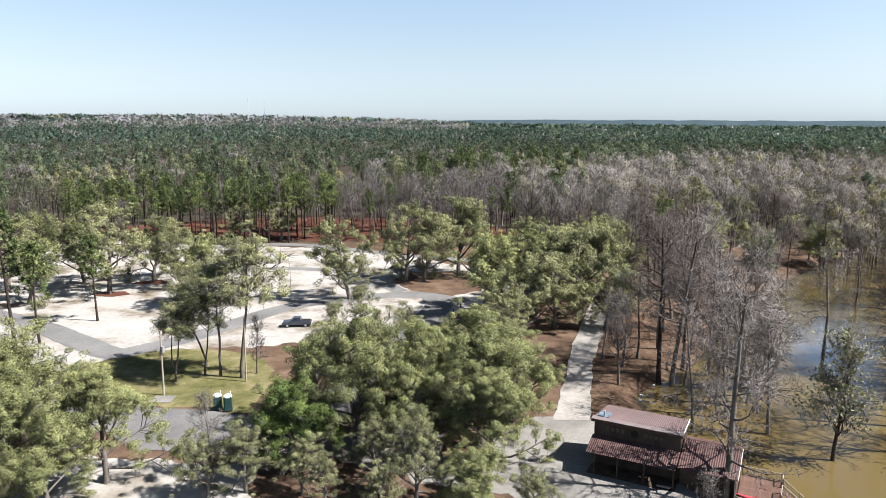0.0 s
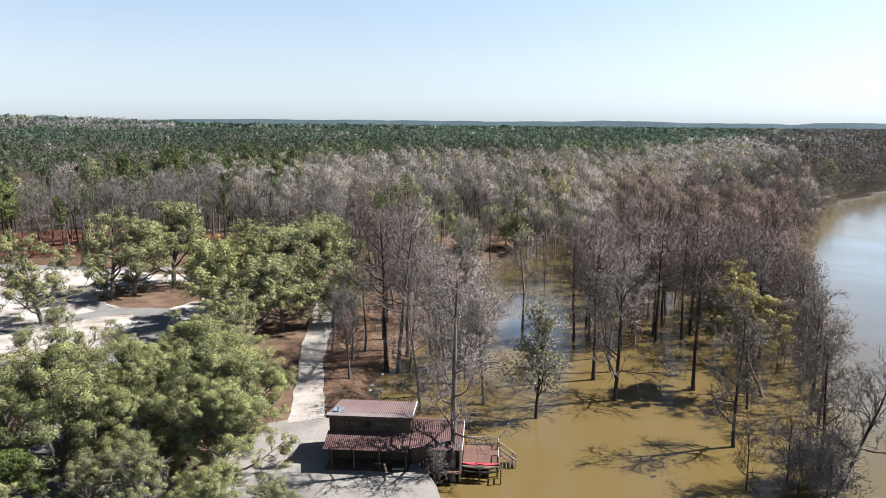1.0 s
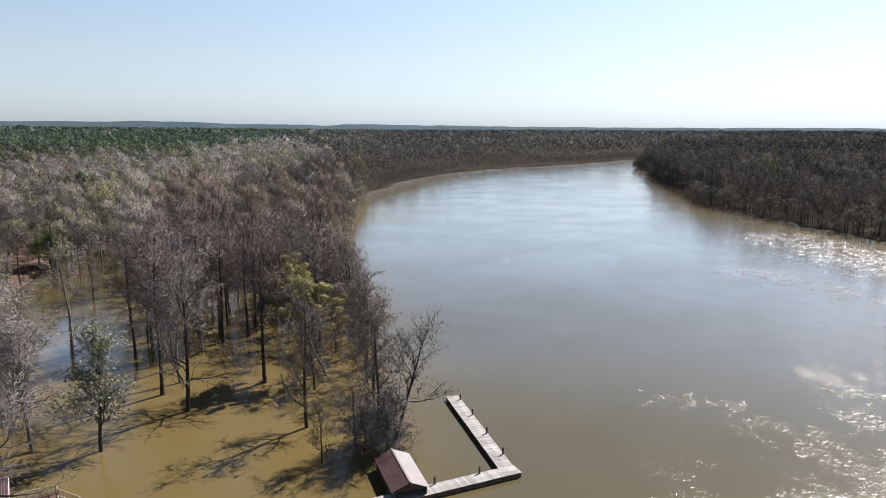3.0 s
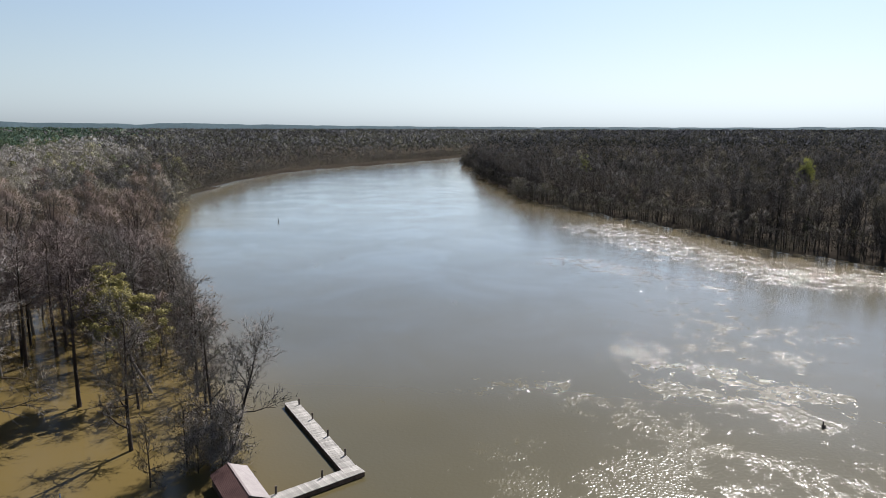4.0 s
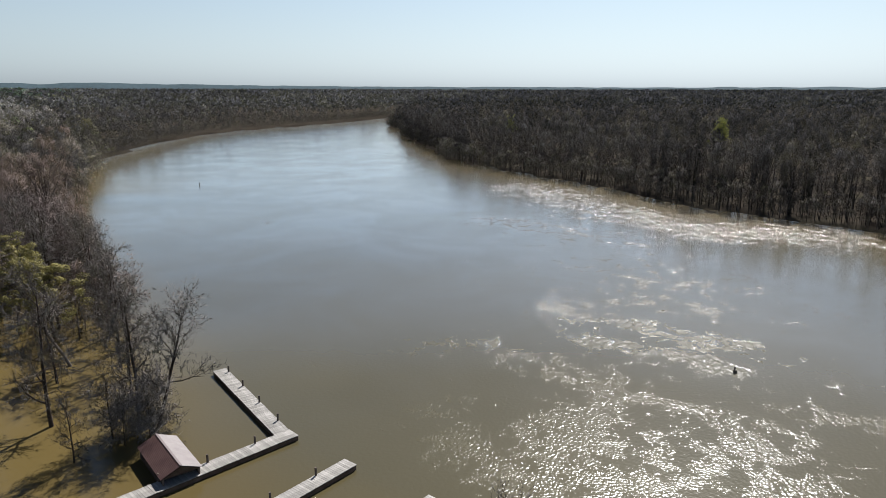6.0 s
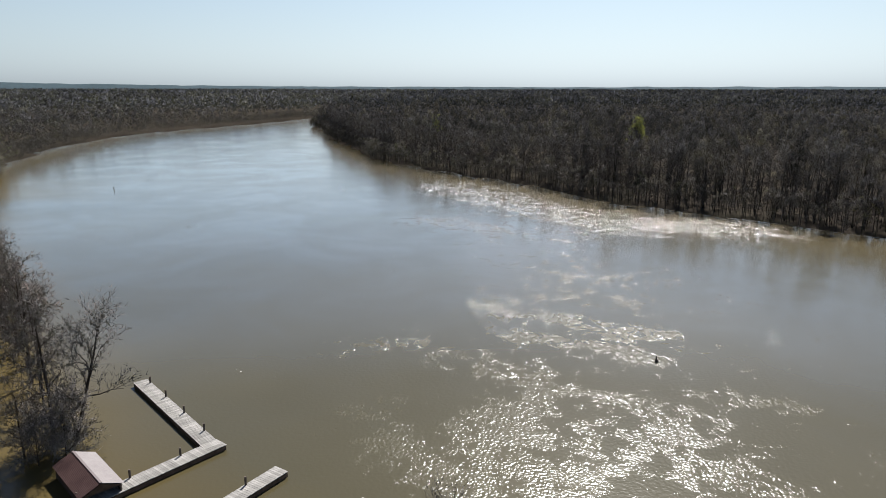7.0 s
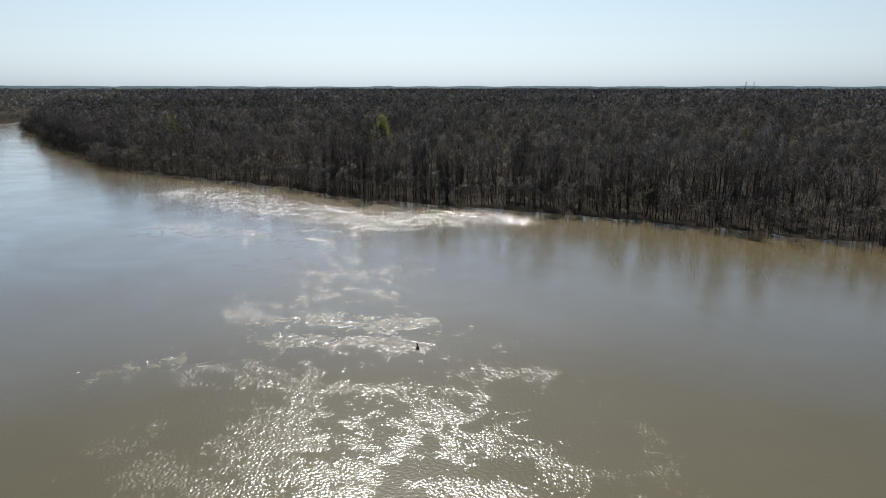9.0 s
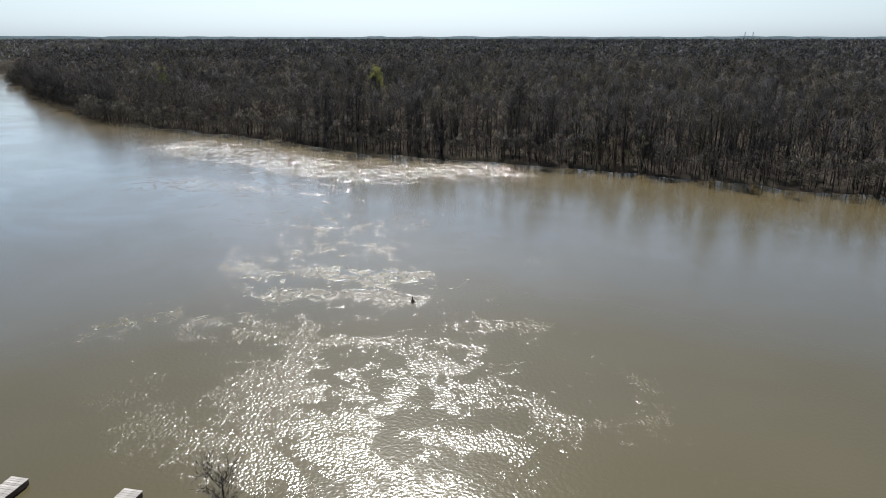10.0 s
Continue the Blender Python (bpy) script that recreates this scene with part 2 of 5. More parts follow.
def muddy_water():
    """Silt-laden water: brown body, sky on its surface; still among the trees, rippled in eddies where the current runs."""
    n = Nodes("muddy_water")
    v = n.coords()
    current = n.add("Attribute", {"attribute": "current"}).outputs["Fac"]
    silt = n.noise(0.012, 4, 0.55, v)
    stream = n.ramp(silt, [(0.3, (0.054, 0.0462, 0.0235)), (0.7, (0.073, 0.0628, 0.0352))])
    still = n.ramp(silt, [(0.3, (0.08, 0.058, 0.02)), (0.7, (0.1, 0.073, 0.028))])
    col = n.mix(current, still, stream)
    # choppy water: ragged-edged reaches and eddies
    rapid = n.add("Attribute", {"attribute": "rapid"}).outputs["Fac"]
    ragged = n.math("ADD", n.math("MULTIPLY", n.noise(0.2, 6, 0.68, v, 1.2), 0.7), n.math("MULTIPLY", n.noise(1.1, 4, 0.68, v, 0.8), 0.3))
    ragged = n.math("SUBTRACT", n.math("MULTIPLY", ragged, 1.5), 0.25)
    patch = n.ramp(n.math("ADD", ragged, n.math("MULTIPLY", rapid, 0.26)), [(0.7, 0.0), (0.73, 1.0)])
    # wavelets: short by the bank, longer out in the stream
    offshore = n.add("Attribute", {"attribute": "offshore"}).outputs["Fac"]
    chop = [n.math("MULTIPLY", n.math("SUBTRACT", n.noise(scale, 1, 0.4, n.coords(stretch)), 0.5), height) for scale, stretch, height in ((2.8, (1, 1, 1), 0.62), (1.3, (0.6, 1, 1), 1.7), (0.65, (0.4, 1, 1), 5.0))]
    nearer = n.mix(n.ramp(offshore, [(0.0, 0.0), (0.5, 1.0)]), chop[0], chop[1])
    waves = n.mix(n.ramp(offshore, [(0.5, 0.0), (1.0, 1.0)]), nearer, chop[2])
    calm = n.math("ADD", n.math("MULTIPLY", current, 0.1), 0.08)
    h = n.math("ADD", n.math("MULTIPLY", waves, patch), n.math("MULTIPLY", n.noise(2.0, 1, 0.5, v), calm))
    # the lower the line of sight, the more sky lies on the surface
    gloss = n.ramp(n.add("LayerWeight", Blend=0.5).outputs["Facing"], [(0.4, 0.04), (0.6, 0.085), (0.75, 0.28), (0.87, 0.65), (0.95, 0.9), (1.0, 1.0)])
    slope = n.bump(h, 1.0, 0.165)
    body = n.add("BsdfDiffuse", Color=col)
    shine = n.add("BsdfGlossy", Color=(1, 1, 1, 1), Roughness=n.math("ADD", n.math("MULTIPLY", patch, 0.075), 0.135), Normal=slope)
    gloss = n.math("MULTIPLY", gloss, n.math("ADD", n.math("MULTIPLY", current, 0.2), 0.8))
    # slicks and boils
    gloss = n.math("MULTIPLY", gloss, n.ramp(n.noise(0.035, 5, 0.62, v, 0.8), [(0.36, 0.9), (0.5, 0.97), (0.64, 1.07)]))
    gloss = n.math("MULTIPLY", gloss, n.math("SUBTRACT", 1.0, n.math("MULTIPLY", patch, 0.25)))
    gloss = n.math("ADD", gloss, n.math("MULTIPLY", n.add("Attribute", {"attribute": "breeze"}).outputs["Fac"], n.ramp(n.noise(0.25, 3, 0.6, v, 0.5), [(0.35, 0.1), (0.6, 0.36)])))
    return n.done(n.add("MixShader", i0=gloss, i1=body, i2=shine))


M_WATER = muddy_water()


# ---- mesh helpers ----
def tri_mesh(name, verts, tris, mats, index=None, tint=None, smooth=False, normals=None):
    """A mesh from arrays of corners and triangles; normals round the shading of foliage over its crown."""
    me = bpy.data.meshes.new(name)
    verts, tris = np.asarray(verts, np.float32), np.asarray(tris, np.int32)
    if normals is not None:
        a, b, c = verts[tris[:, 0]], verts[tris[:, 1]], verts[tris[:, 2]]
        back = np.einsum("ij,ij->i", np.cross(b - a, c - a), normals[tris[:, 0]] + normals[tris[:, 1]] + normals[tris[:, 2]]) < 0
        tris = np.where(back[:, None], tris[:, ::-1], tris)
    me.vertices.add(len(verts))
    me.vertices.foreach_set("co", verts.ravel())
    me.loops.add(tris.size)
    me.loops.foreach_set("vertex_index", tris.ravel())
    me.polygons.add(len(tris))
    me.polygons.foreach_set("loop_start", np.arange(0, tris.size, 3, dtype=np.int32))
    me.polygons.foreach_set("loop_total", np.full(len(tris), 3, np.int32))
    for m in mats:
        me.materials.append(m)
    if index is not None:
        me.polygons.foreach_set("material_index", np.asarray(index, np.int32))
    if smooth:
        me.polygons.foreach_set("use_smooth", np.ones(len(tris), bool))
    if tint is not None:
        a = me.attributes.new("tint", "FLOAT_COLOR", "POINT")
        a.data.foreach_set("color", np.c_[tint, np.ones(len(tint))].astype(np.float32).ravel())
    me.update(calc_edges=True)
    if normals is not None:
        me.polygons.foreach_set("use_smooth", np.ones(len(tris), bool))
        a = me.attributes.new("custom_normal", "FLOAT_VECTOR", "POINT")
        a.data.foreach_set("vector", np.asarray(normals, np.float32).ravel())
        me.update()
    return me


def part(name, bm, material, parent, label=""):
    """One bmesh as ONE mesh object under a thing or a part."""
    me = bpy.data.meshes.new(name)
    bm.to_mesh(me)
    bm.free()
    me.materials.append(material)
    ob = new(name, me)
    ob.parent = parent
    if label:
        tagged(ob, label)
    return ob


def add_box(bm, centre, size, turn=None, bevel=0.0):
    m = Matrix.Translation(centre) @ (turn if turn is not None else Matrix()) @ Matrix.Diagonal((*size, 1))
    made = bmesh.ops.create_cube(bm, size=1, matrix=m)["verts"]
    if bevel:
        edges = list({e for v in made for e in v.link_edges})
        bmesh.ops.bevel(bm, geom=edges, offset=bevel, segments=2, affect="EDGES")
    return bm


def box(centre, size, turn=None, bevel=0.0):
    return add_box(bmesh.new(), centre, size, turn, bevel)


def rod(a, b, r0, r1=None, sides=10):
    bm = bmesh.new()
    a, b = Vector(a), Vector(b)
    m = Matrix.Translation((a + b) / 2) @ (b - a).to_track_quat("Z", "Y").to_matrix().to_4x4()
    bmesh.ops.create_cone(bm, cap_ends=True, segments=sides, radius1=r0, radius2=r0 if r1 is None else r1, depth=(b - a).length, matrix=m)
    return bm


def thing(name, m, label, category, group="", kind=""):
    ob = new(name)
    ob.matrix_world = m
    return tagged(ob, label, category, group, kind)


# ---- ground and water ----
SHORE = [(-400, -20), (-100, 5), (30, 18), (58, 23), (66, 27), (80, 30), (98, 28), (106, 37), (115, 45), (140, 60), (175, 88), (229, 140), (300, 215), (420, 350), (620, 640), (900, 1000), (3000, 3000)]
BANK_R = [(1700, 250), (1100, 222), (800, 205), (690, 185), (632, 157), (540, 130), (467, 98), (385, 66), (325, 17), (288, -18), (247, -43), (216, -85), (177, -124), (138, -159), (40, -240), (-150, -330)]
BANK_L = [(5, -200), (22, -60), (41, 0), (52, 30), (66, 48), (85, 62), (110, 84), (160, 132), (272, 213), (330, 250), (440, 290), (550, 316), (633, 300), (708, 280), (800, 259), (905, 245), (991, 240), (1100, 256), (1700, 300)]


def seg_dist(px, py, line):
    """Signed distance to a line of points: positive on its left."""
    best, sign = np.full(px.shape, 1e9), np.ones(px.shape)
    for (ax, ay), (bx, by) in zip(line, line[1:]):
        dx, dy = bx - ax, by - ay
        k = np.clip(((px - ax) * dx + (py - ay) * dy) / (dx * dx + dy * dy), 0, 1)
        d = np.hypot(px - ax - k * dx, py - ay - k * dy)
        near = d < best
        best = np.where(near, d, best)
        sign = np.where(near, np.sign(dx * (py - ay) - dy * (px - ax)), sign)
    return best * sign


def wob(x, y, s):
    return np.sin(x / s + 1.3 * np.sin(y / s * 0.7)) * np.cos(y / s * 0.9 + 1.1 * np.sin(x / s * 0.6))


def ground_z(x, y):
    """Height of the land: level round the landing, dropping under the flood, rising in the far north-west."""
    x, y = np.asarray(x, float), np.asarray(y, float)
    s = np.interp(y, [p[0] for p in SHORE], [p[1] for p in SHORE]) + 1.2 * wob(x, y, 9.0)
    near = np.clip((s - x) / 4.0, -1.0, 1.0)
    z = np.where(near > 0, 1.5 * near, 1.3 * near)
    z = np.where(seg_dist(x, y, BANK_L) > 175, np.maximum(z, 0.8), z)
    right = seg_dist(x, y, BANK_R)
    z = np.where(right > -20, np.clip((right + 4) / 6, -1.2, 0.5), z)
    r, az = np.hypot(x, y), np.degrees(np.arctan2(x, y))
    left = seg_dist(x, y, BANK_L)
    z = np.where((left > 3) & (r > 290), np.maximum(z, np.clip((left - 3) / 6, 0, 0.6)), z)
    z = np.where(r > 1015, np.maximum(z, 0.7), z)
    rise = np.clip((r - 500) / 2200, 0, 1) ** 1.3 * np.interp(az, [-180, -60, -28, -17, -4, 5, 35, 55, 80, 180], [30, 60, 60, 64, 50, 31, 15, 4, 0, 0])
    return z + rise


def stepped(lo, hi, fine, reach):
    """Steps of equal size from lo to hi that widen outside."""
    mid, out = np.arange(lo, hi + fine, fine), [fine]
    while sum(out) < reach:
        out.append(out[-1] * 1.1)
    far = np.cumsum(out)
    return np.r_[(lo - far)[::-1], mid, mid[-1] + far]


def build_ground():
    gx, gy = np.meshgrid(stepped(-70, 100, 1.8, 4900), stepped(50, 215, 1.8, 4900), indexing="ij")
    rows, n = gx.shape
    v = np.c_[gx.ravel(), gy.ravel(), ground_z(gx, gy).ravel()]
    i = (np.arange(rows - 1)[:, None] * n + np.arange(n - 1)).ravel()
    t = np.r_[np.c_[i, i + n, i + n + 1], np.c_[i, i + n + 1, i + 1]]
    me = tri_mesh("ground", v, t, [M_LITTER], smooth=True)
    x, y = v[:, 0], v[:, 1]
    s = np.interp(y, [p[0] for p in SHORE], [p[1] for p in SHORE])
    straw = np.clip((s + 6 - x) / 4, 0, 1) * np.clip((x + 130) / 20, 0, 1) * np.clip((y - 30) / 10, 0, 1) * np.clip((250 - y) / 30, 0, 1)
    me.attributes.new("straw", "FLOAT", "POINT").data.foreach_set("value", straw.astype(np.float32))
    tagged(new("ground", me), "land covered in brown leaf litter, partly flooded", "ground", kind="structure")


build_ground()


# choppy reaches of the river: half width, strength, line
RAPIDS = [
    (10, 0.92, [(280, 20), (235, -9), (203, -36), (203, -75)]), (7, 0.62, [(207, 24), (188, -19)]), (6, 0.55, [(148, -14), (143, -28)]), (6, 0.55, [(131, -8), (127, -23)]), (3.5, 0.85, [(124, 0), (114, -15), (110, -27)]),
    (2.2, 1.0, [(108, -4), (100, -24)]), (3, 0.88, [(97, 3), (89, -11)]), (2.6, 0.85, [(87, -12), (79, -27)]), (2.2, 0.72, [(88, -27), (84, -39)]), (2.4, 0.66, [(100, 21), (103, 13), (98, 8)]),
]
EDDIES = [
    (3, 1.0, [(89, -6), (76, -2), (68, -4), (56, -9), (51, -16)]), (3, 0.95, [(76, 2), (68, 3), (59, 0)]), (2.6, 0.72, [(81, 16), (71, 13), (68, 7)]), (2.8, 0.95, [(66, -8), (70, -16), (68, -25), (60, -31)]),
    (2.6, 0.9, [(74, -11), (77, -25)]), (1.9, 0.85, [(61, -15), (58, -24), (53, -24)]), (2, 0.52, [(65, -44), (50, -38)]),
]


def build_water():
    """One level sheet; attributes tell where the current runs, where it is choppy and where a breeze lies on the flood."""
    gx, gy = np.meshgrid(stepped(44, 128, 1.25, 4900), stepped(-48, 40, 1.25, 4900), indexing="ij")
    rows, n = gx.shape
    v = np.c_[gx.ravel(), gy.ravel(), np.zeros(gx.size)]
    i = (np.arange(rows - 1)[:, None] * n + np.arange(n - 1)).ravel()
    t = np.r_[np.c_[i, i + n, i + n + 1], np.c_[i, i + n + 1, i + 1]]
    me = tri_mesh("water", v, t, [M_WATER])
    x, y = v[:, 0], v[:, 1]
    right = seg_dist(x, y, BANK_R)
    run = np.clip((8 - seg_dist(x, y, BANK_L)) / 22, 0, 1) * np.clip((4 - right) / 20, 0, 1)
    run_silt = run * np.where(x > 230, np.clip(-seg_dist(x, y, BANK_L) / 45, 0, 1), 1.0)
    swift = np.zeros(len(v))
    for half, power, line in RAPIDS + EDDIES:
        swift = np.maximum(swift, power * np.clip(1.25 - np.abs(seg_dist(x, y, line)) / (2.2 * half), 0, 1))
    column = np.clip(1.2 - np.abs(seg_dist(x, y, [(40, -14), (120, -14), (230, -10)])) / 34, 0, 1)
    windy = np.clip(1.2 - np.abs(seg_dist(x, y, [(72, 122), (80, 140), (106, 178)])) / 13, 0, 1)
    windy = np.maximum(windy, 0.4 * np.clip(1.2 - np.abs(seg_dist(x, y, [(88, 80), (112, 96)])) / 8, 0, 1))
    for name, value in (("current", run_silt * np.clip((4 - right) / 55, 0, 1)), ("rapid", run * np.maximum(swift, 0.36 * column)), ("breeze", windy), ("offshore", np.clip((np.hypot(x, y) - 60) / 130, 0, 1))):
        me.attributes.new(name, "FLOAT", "POINT").data.foreach_set("value", value.astype(np.float32))
    tagged(new("water", me), "wide muddy brown river in flood with rippled, glittering reaches", "river", kind="structure")


build_water()


def patch(name, pts, z, material, label, category, ragged=0.5, step=0.9):
    """A sheet on the ground with an uneven edge."""
    rng = random.Random(name)
    ring = []
    for (ax, ay), (bx, by) in zip(pts, pts[1:] + pts[:1]):
        n = max(1, int(math.hypot(bx - ax, by - ay) / step))
        for i in range(n):
            f, k = i / n, len(ring) * step
            w = ragged * (0.6 * math.sin(k * 0.55) + 0.45 * math.sin(k * 1.35 + 2) + rng.uniform(-0.3, 0.3))
            L = math.hypot(bx - ax, by - ay)
            ring.append((ax + (bx - ax) * f - (by - ay) / L * w, ay + (by - ay) * f + (bx - ax) / L * w, z))
    bm = bmesh.new()
    face = bm.faces.new([bm.verts.new(p) for p in ring])
    if face.normal.z < 0:
        face.normal_flip()
    face.normal_update()
    if face.normal.z < 0:
        bmesh.ops.reverse_faces(bm, faces=[face])
    bmesh.ops.triangulate(bm, faces=bm.faces[:])
    ob = part(name, bm, material, None)
    return tagged(ob, label, category, kind="structure")


def ribbon(name, line, width, z, material, label, category):
    """A road along a line of points."""
    pts = [Vector((*p, z)) for p in line]
    fine = []
    for i in range(len(pts) - 1):
        a, b, c, d = pts[max(i - 1, 0)], pts[i], pts[i + 1], pts[min(i + 2, len(pts) - 1)]
        for j in range(8):
            t = j / 8
            fine.append(0.5 * ((2 * b) + (c - a) * t + (2 * a - 5 * b + 4 * c - d) * t * t + (3 * b - a - 3 * c + d) * t ** 3))
    fine.append(pts[-1])
    bm, prev = bmesh.new(), None
    rng = random.Random(name)
    for i, p in enumerate(fine):
        d = (fine[min(i + 1, len(fine) - 1)] - fine[max(i - 1, 0)]).normalized()
        s = Vector((-d.y, d.x, 0)) * width / 2
        row = [bm.verts.new(p + s * rng.uniform(0.95, 1.05)), bm.verts.new(p - s * rng.uniform(0.95, 1.05))]
        if prev:
            bm.faces.new((prev[1], row[1], row[0], prev[0]))
        prev = row
    bmesh.ops.recalc_face_normals(bm, faces=bm.faces[:])
    ob = part(name, bm, material, None)
    return tagged(ob, label, category, kind="structure")


patch("sand_lot", [(-126, 192), (-133, 220), (-122, 238), (-87, 229), (-57, 224), (-34, 220), (-15, 210), (3, 194), (19, 186), (17, 167), (9, 146), (2, 139), (2, 122), (-4, 118), (-19, 119), (-28, 120), (-35, 118), (-45, 117), (-56, 113), (-58, 106), (-69, 108), (-80, 115), (-100, 120), (-110, 150)], 1.53, M_SAND, "wide lot of bleached white sand and gravel", "parking lot", 0.9)
patch("pine_straw_island", [(-13, 170), (-10, 183), (7, 184), (10, 172), (9, 161), (2, 156), (-6, 160)], 1.56, M_STRAW, "island of brown pine straw under the oaks", "ground cover", 0.6)
patch("straw_ring", [(-80, 155.5), (-76, 155), (-73.5, 157.5), (-76, 160.5), (-81, 160), (-83, 157.5)], 1.56, M_STRAW_RED, "ring of red mulch round an oak", "ground cover", 0.3)
patch("straw_ring", [(-78, 168), (-71, 168), (-68, 170.5), (-72, 173), (-77, 172)], 1.56, M_STRAW_RED, "ring of red mulch round an oak", "ground cover", 0.3)
patch("red_straw_ground", [(-140, 262), (-97, 292), (-51, 300), (10, 290), (30, 250), (-12, 226), (-30, 236), (-44, 234), (-68, 246), (-100, 250)], 1.56, M_STRAW_RED, "red pine straw under the edge of the pine wood", "ground cover", 1.0)
ribbon("road", [(-100, 143), (-91, 138), (-78, 130), (-65, 120), (-57, 114.5), (-52, 118), (-47, 124), (-41, 134), (-36, 143), (-30, 149), (-21, 153), (-11, 157), (-3, 156), (5, 150)], 5.4, 1.58, M_ASPHALT, "worn grey asphalt drive across the sand", "road")
ribbon("road", [(-80, 219), (-65, 226), (-54, 228), (-42, 225), (-26, 216), (-8, 206), (8, 200)], 5.0, 1.58, M_ASPHALT, "worn grey asphalt drive along the pines", "road")
ribbon("road", [(-60, 187), (-49, 188), (-35, 186.5), (-24, 180), (-16, 170), (-10, 160)], 4.0, 1.57, M_ASPHALT, "worn grey asphalt drive across the lot", "road")
ribbon("road", [(-2, 156), (-1, 147), (-3, 138), (-6, 128), (-10, 116), (-14, 100), (-16, 88), (-18, 80)], 6.0, 1.6, M_ASPHALT, "worn grey asphalt drive under the oaks", "road")
patch("lawn", [(-60, 104), (-56.6, 112.2), (-46, 117.6), (-33, 114.5), (-27, 106), (-26, 96), (-27, 89.2), (-47, 92.9), (-60, 94)], 1.55, M_LAWN, "patchy winter lawn of green and straw yellow", "lawn", 0.5)
patch("paved_lot", [(-60, 94), (-47, 92.4), (-27, 88.6), (-16, 86), (-10, 80), (-16, 76), (-25, 77), (-37, 78), (-43, 83), (-60, 84)], 1.57, M_ASPHALT, "pale worn paved lot beside the lawn", "parking lot", 0.25)
patch("sand_patch", [(-48, 77), (-40, 76.5), (-31, 75), (-22, 74), (-20, 66), (-22, 56), (-46, 54)], 1.55, M_SAND, "patch of pale sand under the near oaks", "ground cover", 0.8)
patch("paved_lot", [(-17, 82), (-6, 79.5), (1, 76), (8.5, 84), (12.5, 88), (20.5, 87.3), (22, 80), (27, 67), (26, 60), (10, 60), (7, 68), (-5, 70.5), (-12, 75)], 1.555, M_CONCRETE, "pale concrete apron beside the brown lodge", "pavement", 0.25)
patch("straw_ground", [(-75, 50), (-72, 112), (-56, 116), (-30, 121), (4, 121), (21, 106), (18, 88), (23, 60), (12, 48)], 1.515, M_STRAW, "brown leaf litter and sand under the oaks", "ground cover", 0.8)
patch("straw_bed", [(-15, 73), (-10.7, 74.6), (-4, 72.6), (-3, 66), (-8, 58), (-16, 60)], 1.58, M_STRAW, "bed of red-brown straw and twigs", "ground cover", 0.4)
patch("footpath", [(14.7, 86.7), (19.6, 86.5), (22, 97), (25, 110), (29.3, 123), (34.2, 138.6), (42, 158), (36, 159), (28, 134), (23, 118), (19.5, 104)], 1.59, M_PATH, "pale sandy path along the flooded wood", "path", 0.16)
patch("straw_ground", [(2, 139), (9, 146), (17, 152), (28, 158), (35, 158), (27, 133), (19, 106), (8, 100), (2, 110)], 1.54, M_STRAW, "brown leaf litter under the dark oaks", "ground cover", 0.8)


# ---- trees ----
def unit(v):
    return v / np.maximum(np.linalg.norm(v, axis=-1, keepdims=True), 1e-9)


def grow(rng, p, d, length, n, wobble, up):
    """A wandering line of n steps from p in the direction d."""
    pts, p, d = [p], np.array(p, float), np.array(d, float)
    for _ in range(n):
        d = unit(d + rng.normal(0, wobble, 3) + (0, 0, up))
        p = p + d * (length / n)
        pts.append(p)
    return np.array(pts)


def branch_dir(rng, d, angle):
    q = rng.normal(0, 1, 3)
    q = unit(q - d * np.dot(q, d))
    return math.cos(angle) * d + math.sin(angle) * q


